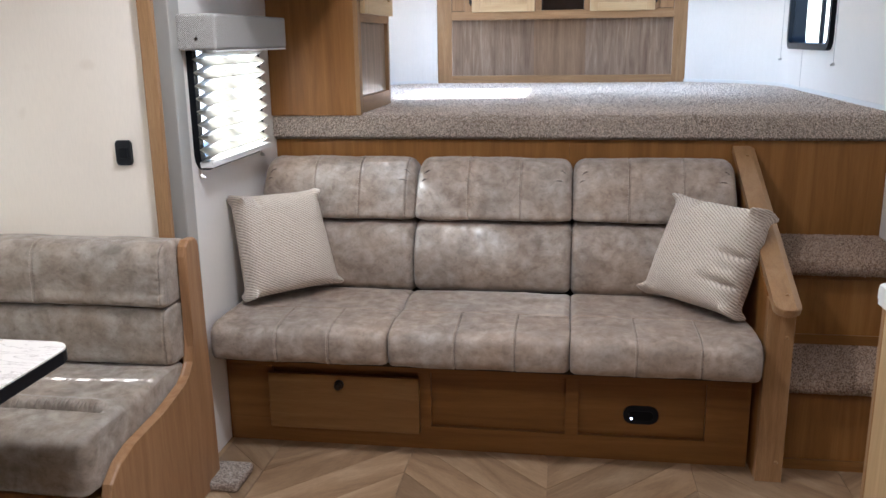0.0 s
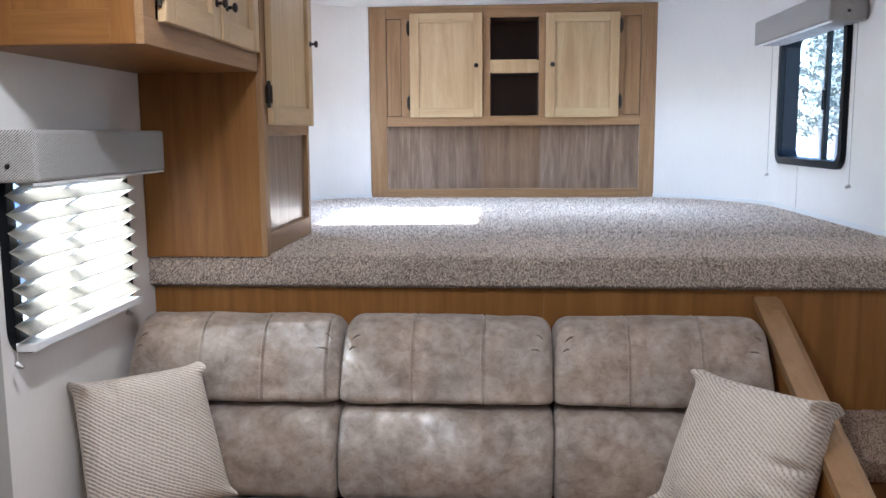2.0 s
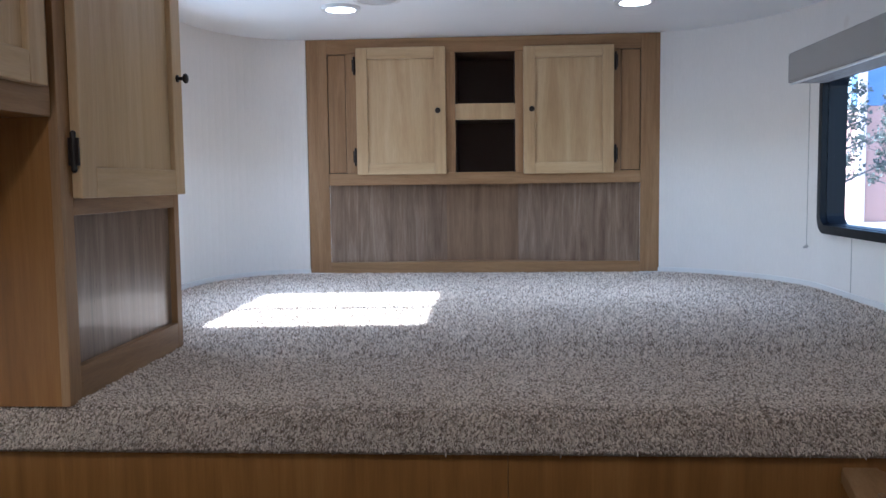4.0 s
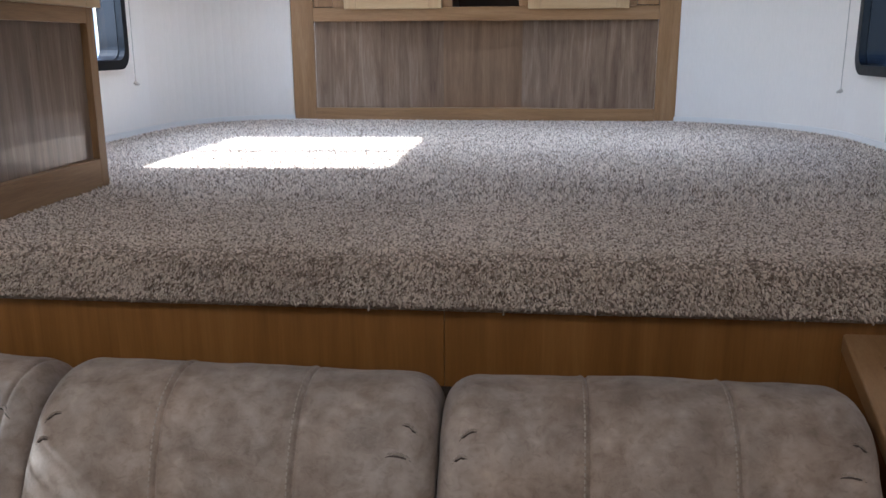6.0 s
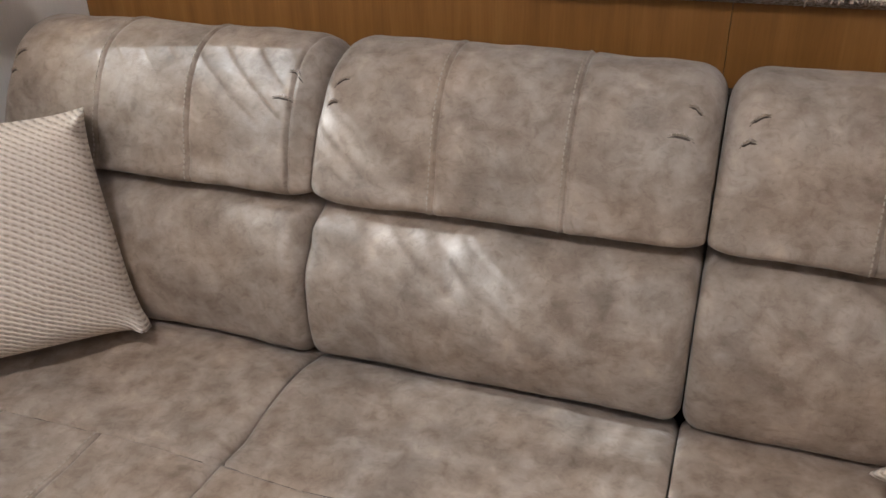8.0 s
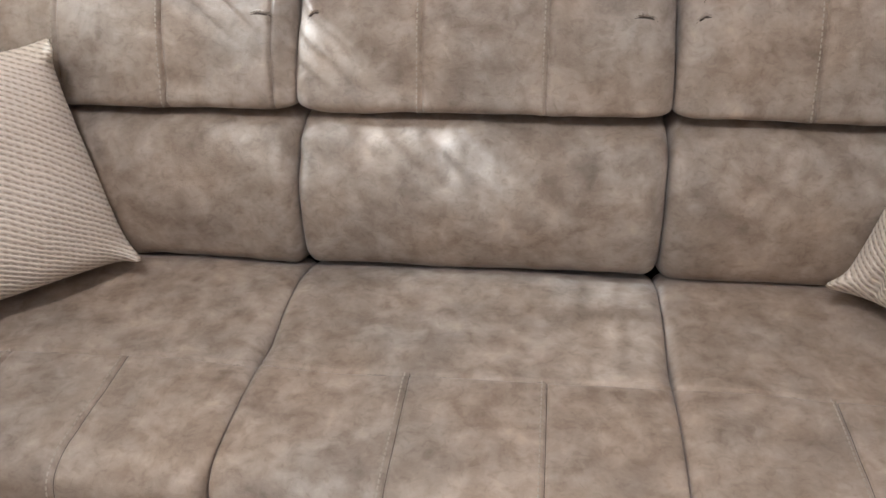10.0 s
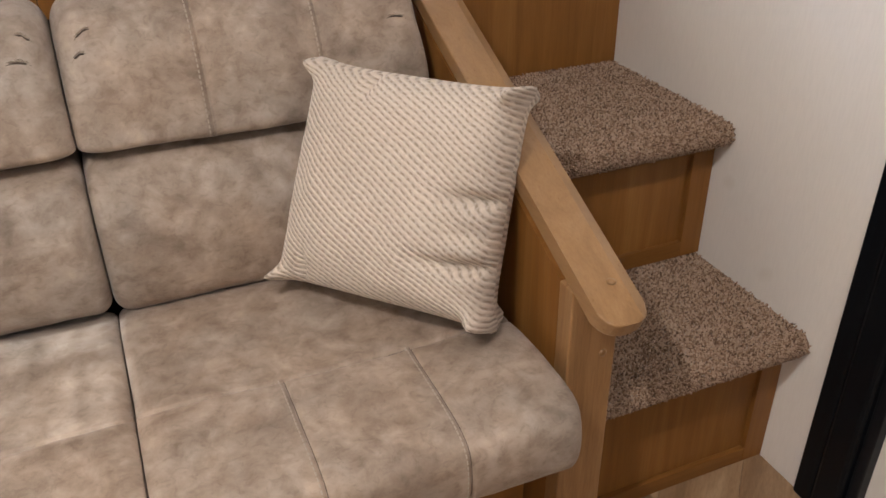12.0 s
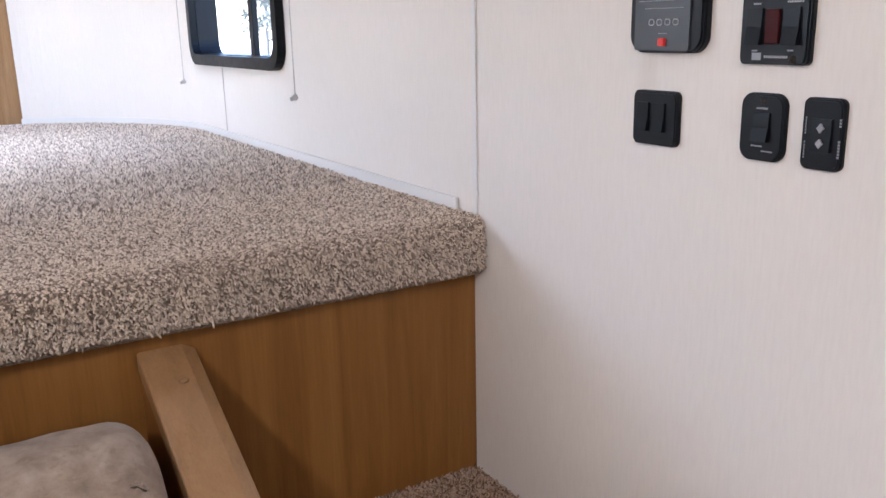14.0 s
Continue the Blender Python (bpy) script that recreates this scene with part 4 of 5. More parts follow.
def stitches(parent, surface, nrm, xs, span, step=0.0085):
    """Short thread dashes beside upright seams, laid on the cushion's shaped surface."""
    bm = bmesh.new()
    st, shaped = surface
    for s in xs:
        k = int(np.argmin(np.abs(st - (s - 0.007))))
        ringpts = shaped[k]
        closed = np.r_[ringpts, ringpts[:1]]
        seg = np.linalg.norm(np.diff(closed, axis=0), axis=1)
        along = np.r_[0, np.cumsum(seg)]
        for a in np.arange(0, along[-1] - step, step):
            ends = []
            for b in (a, a + step * 0.6):
                i = min(int(np.searchsorted(along, b, side="right")) - 1, len(seg) - 1)
                t = (b - along[i]) / seg[i]
                p = closed[i] * (1 - t) + closed[i + 1] * t
                ends.append(p + np.array([0, *nrm[i]]) * 0.0006)
            if span(ends[0][1], ends[0][2]):
                rod(bm, ends[0], ends[1], 0.0012, 5)
    return tagged(part("stitching", bm, THREAD, parent, "paler stitched thread"), kind="stuff")


def seam_line(parent, lines, radius=0.0009):
    """The shade in the pulled-in line of sewn seams, painted as thin dark rods sunk in the cloth."""
    bm = bmesh.new()
    for run in lines:
        for a, b in zip(run, run[1:]):
            if (Vector(a) - Vector(b)).length > 0.0005:
                rod(bm, a, b, radius, 5)
    return tagged(part("seam", bm, FOLD_SHADE, parent, "sewn seam line, its groove shade painted dark"), kind="stuff")


def seam_runs(surface, uprights, span, level_y=None):
    """Runs of surface points along upright seams, and along one level seam of a seat."""
    st, shaped = surface
    runs = []
    for s in uprights:
        ringpts = shaped[int(np.argmin(np.abs(st - s)))]
        inside = [k for k in range(len(ringpts)) if span(ringpts[k][1], ringpts[k][2])]
        runs += [[ringpts[k], ringpts[k + 1]] for k in inside if k + 1 in inside]
    if level_y is not None:
        line = []
        for pts in shaped[6:-6]:
            top = pts[pts[:, 2] > 0.44]
            line.append(top[int(np.argmin(np.abs(top[:, 1] - level_y - 0.004 * math.sin(top[0][0] * 9))))])
        runs.append(line)
    return runs


sofa = thing("sofa", (-0.11, 2.95, 0.36), "three-seat taupe brushed-microfibre sofa with stitched padded sections", "sofa")
UP = [(3.074, 0.742), (3.071, 0.79), (3.094, 0.868), (3.138, 0.931), (3.205, 0.957), (3.275, 0.941), (3.324, 0.89), (3.34, 0.8), (3.325, 0.745), (3.22, 0.73)]
LO = [(3.037, 0.4855), (3.01, 0.525), (3.006, 0.61), (3.03, 0.69), (3.066, 0.722), (3.15, 0.733), (3.24, 0.71), (3.26, 0.58), (3.22, 0.46), (3.1, 0.466)]
SE = [(2.62, 0.368), (2.552, 0.371), (2.527, 0.387), (2.521, 0.43), (2.528, 0.47), (2.556, 0.488), (2.62, 0.493), (2.72, 0.494), (2.86, 0.491), (2.955, 0.494), (3.02, 0.4865), (3.1, 0.452), (3.11, 0.4), (3.05, 0.37), (2.8, 0.366)]
SPANS = [(-0.985, -0.3905, (-0.755, -0.58), (-0.775, -0.6)), (-0.389, 0.1872, (-0.17, 0.018), (-0.19, 0.0)), (0.1888, 0.762, (0.392, 0.585), (0.39, 0.58))]
front_low = lambda y, z: y < 3.30 and z > 0.742
front_seat = lambda y, z: (y < 2.752 and z > 0.40) or y < 2.55


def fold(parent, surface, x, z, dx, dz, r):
    """A short tucked crease at a cushion's corner: a rod painted dark as the furrow's shade, under a small lip of
    cloth.
    """
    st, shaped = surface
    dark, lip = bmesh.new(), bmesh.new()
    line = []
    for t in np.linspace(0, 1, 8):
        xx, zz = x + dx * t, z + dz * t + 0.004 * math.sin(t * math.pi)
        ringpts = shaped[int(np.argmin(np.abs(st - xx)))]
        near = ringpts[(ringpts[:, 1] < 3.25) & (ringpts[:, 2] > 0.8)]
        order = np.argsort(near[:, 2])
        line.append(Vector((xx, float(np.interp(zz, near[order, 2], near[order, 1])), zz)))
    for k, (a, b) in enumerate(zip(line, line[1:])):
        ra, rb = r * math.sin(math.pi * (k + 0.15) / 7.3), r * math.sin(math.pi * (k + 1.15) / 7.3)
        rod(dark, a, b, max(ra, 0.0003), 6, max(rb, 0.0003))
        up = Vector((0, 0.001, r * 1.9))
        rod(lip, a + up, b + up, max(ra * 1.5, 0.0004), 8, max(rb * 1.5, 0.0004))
    part("crease", dark, FOLD_SHADE, parent, "tucked crease painted dark for its shade")
    part("crease_lip", lip, SOFA, parent, smooth=True)


for k, (x0, x1, ss, bs) in enumerate(SPANS):
    bm, loop, nrm = padded(UP, x0 + 0.0004, x1 - 0.0004, 0.05, bs + ((x1 - 0.034,) if k == 0 else ()), seam_span=front_low, seed=k * 3.1, lump=0.005, ring_n=170,
                           round_at=lambda y, z: 0.36 + 0.64 * min(1.0, max(0.0, (z - 0.79) / 0.1)))
    head_roll = part("head_cushion", bm, SOFA, sofa, smooth=True)
    stitches(head_roll, loop, nrm, bs, front_low)
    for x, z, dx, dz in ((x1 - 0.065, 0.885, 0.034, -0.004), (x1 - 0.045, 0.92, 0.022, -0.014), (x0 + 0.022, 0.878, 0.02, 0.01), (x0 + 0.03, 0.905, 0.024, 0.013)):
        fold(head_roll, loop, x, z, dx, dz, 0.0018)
    bm, loop, nrm = padded(LO, x0 + 0.0002, x1 - 0.0002, 0.027, (), seed=k * 5.7 + 2, lump=0.006, ring_n=130,
                           cross=lambda x, y, z: 0.024 * math.exp(-(((z - 0.69) / 0.036) ** 2)) * max(0.0, noise.noise(Vector((x * 26 + z * 9, 3.3, 1.7)))) * (1 if y < 3.1 else 0))
    part("back_cushion", bm, SOFA, sofa, smooth=True)
    seam_cross = lambda x, y, z: (0.006 * math.exp(-(((y - 2.75 - 0.004 * math.sin(x * 9)) / 0.0028) ** 2)) if z > 0.45 else 0.0)
    bm, loop, nrm = padded(SE, x0 + 0.0002, x1 - 0.0002, 0.026, ss, seam_span=front_seat, cross=seam_cross, seed=k * 2.3 + 9, ring_n=110, lump=0.005, dense_y=2.75)
    seat = part("seat_cushion", bm, SOFA, sofa, smooth=True)
    stitches(seat, loop, nrm, ss, front_seat)
    seam_line(seat, seam_runs(loop, ss, front_seat, 2.75))
# near-black frames put the shade between the cushions into colour
part("back_frame", boxes((-0.97, 0.75, 3.26, 3.37, 0.40, 0.88), bevel=0.01), CUSHION_SHADE, sofa)
part("seat_frame", boxes((-0.97, 0.75, 2.6, 3.3, 0.345, 0.372), bevel=0.004), CUSHION_SHADE, sofa)

# ---- sofa base ----
plinth = thing("drawer_cabinet", (-0.11, 2.72, 0), "low brown laminate cabinet under the sofa with one drawer", "cabinet")
BX0, BX1, BY = LEFT + 0.002, 0.774, 2.712
part("body", boxes((BX0, BX1, BY + 0.019, 3.37, 0.0, 0.343), bevel=0), LAMINATE_X, plinth)
frame_parts(plinth, LAMINATE_X, (BX0, BX1, BY, BY + 0.018, 0.0, 0.085), (BX0, BX1, BY, BY + 0.018, 0.285, 0.343), (BX0, -0.845, BY, BY + 0.018, 0.085, 0.285), (-0.325, -0.28, BY, BY + 0.018, 0.085, 0.285),
                         (0.178, 0.222, BY, BY + 0.018, 0.085, 0.285), (0.635, BX1, BY, BY + 0.018, 0.085, 0.285), bevel=0.0015)
drawer = part("drawer", boxes((-0.855, -0.318, BY - 0.02, BY - 0.001, 0.062, 0.268), bevel=0.003), wood("drawer_front", (0.2, 0.1, 0.031), (0.245, 0.125, 0.041), (0.29, 0.157, 0.056), (0.5, 8, 8), 0.42, spec=0.3, streaky=0.3), plinth, "flat drawer front with a round pull")
bm = bmesh.new()
rod(bm, (-0.598, BY - 0.0205, 0.236), (-0.598, BY - 0.026, 0.236), 0.017, 18)
rod(bm, (-0.598, BY - 0.026, 0.236), (-0.598, BY - 0.04, 0.236), 0.006, 10)
ball(bm, (-0.598, BY - 0.042, 0.236), 0.014, (1, 0.6, 1))
part("knob", bm, BRONZE, drawer, "dark bronze knob", smooth=True)

outlet = thing("power_outlet", (0.43, BY + 0.018, 0.13), "black oval charging outlet with a small lit light", "outlet")
OY = BY + 0.0185
bm = bmesh.new()
prism(bm, rounded(0.371, 0.486, 0.13, 0.193, 0.028), "y", OY - 0.008, OY, 0.002)
part("plate", bm, BLACK, outlet)
bm = bmesh.new()
prism(bm, rounded(0.39, 0.467, 0.145, 0.178, 0.012), "y", OY - 0.012, OY - 0.0085, 0.001)
part("cover", bm, BLACKSATIN, outlet)
bm = bmesh.new()
ball(bm, (0.398, OY - 0.0125, 0.151), 0.0042, n=8)
part("light", bm, LED, outlet, "small white light")


# ---- throw pillows ----
def throw_pillow(bl, br, tl, tr, thick, label, dents=(), flip=1.0):
    """A square knitted pillow with pinched corners, hung between four corner tips."""
    bl, br, tl, tr = (Vector(p) for p in (bl, br, tl, tr))
    nrm = (br - bl).cross(tl - bl).normalized() * flip
    n = 56
    bm = bmesh.new()
    uv = bm.loops.layers.uv.new("cover")
    grids = []
    for side in (1, -1):
        grid = []
        for i in range(n + 1):
            for_row = []
            for j in range(n + 1):
                u, v = i / n, j / n
                a, b = 2 * u - 1, 2 * v - 1
                # sides bow inwards between the corners
                a2 = a * (1 - 0.145 * (1 - abs(b) ** 5) * abs(a) ** 1.5)
                b2 = b * (1 - 0.13 * (1 - abs(a) ** 5) * abs(b) ** 1.5)
                far = max(abs(a), abs(b), 1e-6)
                blunt = 1 - far / (abs(a) ** 8 + abs(b) ** 8 + 1e-12) ** 0.125
                tip = 1.015 * (1 - blunt * max(0.0, (far - 0.78) / 0.22) ** 2)
                uu, vv = (a2 * tip + 1) / 2, (b2 * tip + 1) / 2
                p = bl * (1 - uu) * (1 - vv) + br * uu * (1 - vv) + tl * (1 - uu) * vv + tr * uu * vv
                fat = max(0.0, (1 - abs(a) ** 2.6) * (1 - abs(b) ** 2.6)) ** 0.42
                ear = 0.27 * math.exp(-(((abs(a) - 0.91) / 0.1) ** 2 + ((abs(b) - 0.91) / 0.1) ** 2))
                crease = 0.0
                for du, dv, r1, r2, amp in dents:
                    crease += amp * math.exp(-(((u - du) / r1) ** 2 + ((v - dv) / r2) ** 2))
                wob = 0.05 * noise.noise(Vector((u * 4, v * 4, 7.0 + side))) + 0.02 * noise.noise(Vector((u * 12, v * 12, 2.0)))
                p = p + nrm * side * thick * (fat * (0.5 + wob) + 0.085 * (1 - max(abs(a), abs(b)) ** 14) + 0.01 + ear - (crease if side > 0 else 0) * fat)
                for_row.append(bm.verts.new(p))
            grid.append(for_row)
        grids.append(grid)
    for grid, side in zip(grids, (1, -1)):
        for i in range(n):
            for j in range(n):
                f = bm.faces.new((grid[i][j], grid[i + 1][j], grid[i + 1][j + 1], grid[i][j + 1]))
                for l, (a, b) in zip(f.loops, ((i, j), (i + 1, j), (i + 1, j + 1), (i, j + 1))):
                    l[uv].uv = (a / n, b / n) if side > 0 else (1 - a / n, b / n)
    f, b = grids
    edge = [(i, 0) for i in range(n)] + [(n, j) for j in range(n)] + [(i, n) for i in range(n, 0, -1)] + [(0, j) for j in range(n, 0, -1)]
    for (i, j), (k, l) in zip(edge, edge[1:] + edge[:1]):
        q = bm.faces.new((f[i][j], f[k][l], b[k][l], b[i][j]))
        for lp, (c, d) in zip(q.loops, ((i, j), (k, l), (k, l), (i, j))):
            lp[uv].uv = (c / n, d / n)
    return whole("throw_pillow", bm, KNIT, label, "pillow", group="pillows on the sofa", smooth=True)


throw_pillow((0.436, 2.995, 0.498), (0.71, 2.69, 0.5), (0.57, 3.075, 0.862), (0.822, 2.795, 0.862), 0.165, "cream-brown knitted throw pillow leaning by the handrail",
             dents=((0.96, 0.53, 0.14, 0.026, 0.4), (0.95, 0.28, 0.16, 0.026, 0.4), (0.9, 0.41, 0.08, 0.03, 0.12), (0.36, 0.95, 0.02, 0.1, 0.25), (0.2, 0.1, 0.02, 0.08, 0.2)), flip=1)
throw_pillow((-0.938, 2.715, 0.498), (-0.65, 2.99, 0.5), (-1.0, 2.785, 0.89), (-0.76, 3.06, 0.872), 0.155, "grey-brown knitted throw pillow leaning in the sofa's corner",
             dents=((0.25, 0.97, 0.03, 0.09, 0.35), (0.7, 0.97, 0.08, 0.04, 0.15)), flip=1)

# ---- stairs, side board and handrail ----
stairs = thing("stairs", (1.07, 3.0, 0), "two carpeted steps with brown wood-laminate risers", "stairs")
SX0, SX1 = 0.795, RIGHT - 0.001
for y0, y1, z0, z1, ry in ((2.672, 3.02, 0.0, 0.337, 2.72), (2.955, PANEL - 0.001, 0.337, 0.648, 3.0)):
    part("riser", boxes((SX0, SX1, ry + 0.011, ry + 0.025, z0, z1 - 0.04), bevel=0), LAMINATE, stairs)
    frame_parts(stairs, LAMINATE, (SX0, SX1, ry, ry + 0.011, z1 - 0.075, z1 - 0.04), (SX1 - 0.05, SX1, ry, ry + 0.011, z0, z1 - 0.075), (SX0, SX1 - 0.05, ry, ry + 0.011, z0, z0 + 0.035), bevel=0.001)
    bm = bmesh.new()
    t = 0.045
    prof = [(y1, z1 - t), (y0 + 0.03, z1 - t)] + [(y0 + t / 2 - t / 2 * math.cos(radians(q)), z1 - 0.006 - t / 2 + (t / 2 - 0.003) * math.sin(radians(q))) for q in range(-90, 91, 20)] + [(y1, z1 - 0.006)]
    prism(bm, prof, "x", SX0, SX1)
    tread = part("tread", bm, CARPET, stairs, "speckled brown carpet tread")
    x, y = scatter(rng, SX0, SX1 - 0.003, y0 + t / 2, y1, 0.0033)
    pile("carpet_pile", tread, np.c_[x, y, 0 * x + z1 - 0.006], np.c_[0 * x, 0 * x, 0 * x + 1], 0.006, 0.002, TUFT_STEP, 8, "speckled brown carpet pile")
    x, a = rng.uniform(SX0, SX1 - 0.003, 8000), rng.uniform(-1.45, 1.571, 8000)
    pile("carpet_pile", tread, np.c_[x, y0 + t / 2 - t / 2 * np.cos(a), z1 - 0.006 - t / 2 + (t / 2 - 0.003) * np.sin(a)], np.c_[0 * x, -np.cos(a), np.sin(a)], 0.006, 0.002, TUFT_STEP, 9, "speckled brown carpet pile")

rail = thing("handrail", (0.82, 2.63, 0), "sloping wooden handrail on a post with plugged screws", "handrail")
part("side_board", prism(bmesh.new(), [(2.66, 0.0), (PANEL - 0.001, 0.0), (PANEL - 0.001, 0.955), (2.66, 0.612)], "x", 0.785, 0.7945), LAMINATE, rail)
slope = math.atan2(0.985 - 0.605, 3.375 - 2.535)
L0 = math.hypot(0.985 - 0.605, 3.375 - 2.535)
bm = bmesh.new()
plan = [(0.783, L0 + 0.03), (0.783, 0.032)] + [(0.815 - 0.032 * math.cos(radians(q)), 0.032 - 0.032 * math.sin(radians(q))) for q in range(15, 91, 15)] + [(0.832 + 0.032 * math.sin(radians(q)), 0.032 - 0.032 * math.cos(radians(q))) for q in range(0, 91, 15)] + [(0.864, L0 + 0.03)]
prism(bm, plan, "z", -0.028, 0.0, 0.004)
bmesh.ops.bisect_plane(bm, geom=bm.verts[:] + bm.edges[:] + bm.faces[:], plane_co=(0.844, 0, 0), plane_no=(1, 0, 0))
for v in bm.verts:
    if v.co.x > 0.844 and v.co.z > -0.012:
        v.co.z -= (v.co.x - 0.844) * 0.45
tip = Matrix.Translation((0, 2.535, 0.605)) @ Matrix.Rotation(slope, 4, "X")
bmesh.ops.transform(bm, matrix=tip, verts=bm.verts[:])
bmesh.ops.bisect_plane(bm, geom=bm.verts[:] + bm.edges[:] + bm.faces[:], plane_co=(0, PANEL - 0.001, 0), plane_no=(0, 1, 0), clear_outer=True)
part("rail_cap", bm, RAILWOOD, rail, "varnished rail board with a rounded end")
part("post", boxes((0.784, 0.866, 2.622, 2.66, 0.0, 0.612), bevel=0.003), wood("post_wood", (0.25, 0.13, 0.05), (0.33, 0.18, 0.075), (0.4, 0.24, 0.11), (9, 9, 0.7), 0.36, coat=0.2), rail)
for d, off in ((0.07, 0.0), (L0 - 0.07, 0.0)):
    bm = bmesh.new()
    p = tip @ Vector((0.828, d, 0.0))
    ball(bm, p, 0.0075, (1, 1, 0.5), 10)
    part("plug", bm, RAILWOOD, rail, smooth=True)
for z in (0.07, 0.49):
    bm = bmesh.new()
    ball(bm, (0.844, 2.6215, z), 0.0065, (1, 0.5, 1), 10)
    part("plug", bm, RAILWOOD, rail, smooth=True)

# ---- entry door ----
door = thing("door_1", (RIGHT, 2.28, 0), "closed entry door with pale board and a black frame", "door", kind="structure")
part("door_leaf", boxes((RIGHT + 0.02, RIGHT + 0.055, 1.93, 2.515, 0.02, 2.0), bevel=0.002), WALL, door)
bm = bmesh.new()
for s in ((2.515, 2.617), (1.87, 1.97)):
    box(bm, RIGHT - 0.014, RIGHT - 0.0004, s[0] + 0.06, s[1], 0.0, 2.02, 0.006, 4)
    box(bm, RIGHT, RIGHT + 0.05, s[0] + 0.06, s[1] - 0.018, 0.0, 2.02)
    box(bm, RIGHT - 0.02, RIGHT + 0.05, s[0], s[0] + 0.058, 0.0, 2.02, 0.008)
box(bm, RIGHT - 0.018, RIGHT + 0.05, 1.97, 2.515, 1.95, 2.02, 0.006)
part("door_frame", bm, BLACKSATIN, door, "black moulded door frame")
part("seal", boxes((RIGHT - 0.004, RIGHT + 0.02, 2.492, 2.5145, 0.02, 1.95), bevel=0.003), BLACK, door)
part("strike", boxes((RIGHT - 0.009, RIGHT - 0.0035, 2.495, 2.503, 0.93, 0.985), bevel=0.002), WHITE, door, "small white latch strike")
bm = bmesh.new()
for z in (1.06, 1.11):
    ball(bm, (RIGHT - 0.0195, 2.555 + (z - 1.06) * 0.3, z), 0.004, (0.5, 1, 1), 8)
part("screw", bm, BRONZE, door)


# ---- switches and control plates on the right wall ----
def plate(name, y0, y1, z0, z1, r, deep, label, category="switch"):
    t = thing(name, (RIGHT, (y0 + y1) / 2, z0), label, category)
    bm = bmesh.new()
    prism(bm, rounded(y0, y1, z0, z1, r, 8), "x", RIGHT - deep * 0.6, RIGHT - 0.0003)
    prism(bm, rounded(y0 + 0.0012, y1 - 0.0012, z0 + 0.0012, z1 - 0.0012, r, 8), "x", RIGHT - deep * 0.82, RIGHT - deep * 0.6)
    prism(bm, rounded(y0 + 0.0032, y1 - 0.0032, z0 + 0.0032, z1 - 0.0032, r * 0.85, 8), "x", RIGHT - deep, RIGHT - deep * 0.82)
    part("plate", bm, BLACK, t)
    return t


def rocker(t, y0, y1, z0, z1, deep, up=0.004):
    bm = bmesh.new()
    prism(bm, [(RIGHT - deep + 0.001, z0), (RIGHT - deep + 0.001, z1), (RIGHT - deep - 0.002, z1), (RIGHT - deep - 0.003, (z0 + z1) / 2), (RIGHT - deep - 0.002 - up, z0)], "y", y0, y1)
    return part("rocker", bm, BLACKSATIN, t)


def print_bars(t, deep, rows, label="pale printed marks"):
    for y0, y1, z0, z1 in rows:
        bm = bmesh.new()
        if z1 - z0 > 0.006 and y1 - y0 > 0.006:
            box(bm, RIGHT - deep - 0.0006, RIGHT - deep + 0.0004, y0, y1, z0, z1)
        elif y1 - y0 > z1 - z0:
            for q in np.arange(y0, y1 - 0.001, 0.0024):
                box(bm, RIGHT - deep - 0.0006, RIGHT - deep + 0.0004, q, q + 0.0016, z0 + 0.0002, z1 - 0.0002)
        else:
            for q in np.arange(z0, z1 - 0.001, 0.003):
                box(bm, RIGHT - deep - 0.0006, RIGHT - deep + 0.0004, y0, y1, q, q + 0.002)
        part("print_bar", bm, INK, t, label)


s1 = plate("light_switch", 2.923, 2.996, 1.269, 1.334, 0.008, 0.008, "black double rocker light switch on the pale wall")
rocker(s1, 2.967, 2.985, 1.286, 1.32, 0.008)
rocker(s1, 2.941, 2.959, 1.286, 1.32, 0.008)
s2 = plate("awning_switch", 2.778, 2.834, 1.268, 1.339, 0.014, 0.007, "black single rocker switch with printed marks")
rocker(s2, 2.795, 2.815, 1.289, 1.319, 0.007)
print_bars(s2, 0.007, ((2.799, 2.812, 1.3222, 1.3246), (2.803, 2.818, 1.2828, 1.2848), (2.79, 2.804, 1.278, 1.2798)))
bm = bmesh.new()
ball(bm, (RIGHT - 0.007, 2.805, 1.331), 0.0035, (0.4, 1, 1), 8)
part("screw", bm, BRONZE, s2)
s3 = plate("slide_switch", 2.712, 2.758, 1.267, 1.338, 0.008, 0.007, "black slide-out switch with arrow marks and print")
rocker(s3, 2.723, 2.744, 1.286, 1.318, 0.007, 0.002)
print_bars(s3, 0.007, ((2.752, 2.753, 1.278, 1.296), (2.752, 2.753, 1.302, 1.32), (2.714, 2.716, 1.281, 1.297), (2.714, 2.716, 1.311, 1.319)))
bm = bmesh.new()
for z in (1.294, 1.309):
    prism(bm, [(2.7295, z), (2.7335, z + 0.0048), (2.7375, z), (2.7335, z - 0.0048)], "x", RIGHT - 0.0122, RIGHT - 0.0102)
part("arrow", bm, INK, s3, "pale arrow marks")
s4 = plate("monitor_panel", 2.886, 3.001, 1.378, 1.462, 0.02, 0.013, "dark grey tank monitor panel with a lit red button", "control panel")
bm = bmesh.new()
prism(bm, rounded(2.904, 2.989, 1.381, 1.459, 0.004), "x", RIGHT - 0.0155, RIGHT - 0.0125)
part("face", bm, plain("panel_grey", (0.05, 0.055, 0.065), 0.4), s4)
part("button", boxes((RIGHT - 0.0205, RIGHT - 0.0154, 2.938, 2.947, 1.386, 1.395), bevel=0.001), RED, s4, "lit red button")
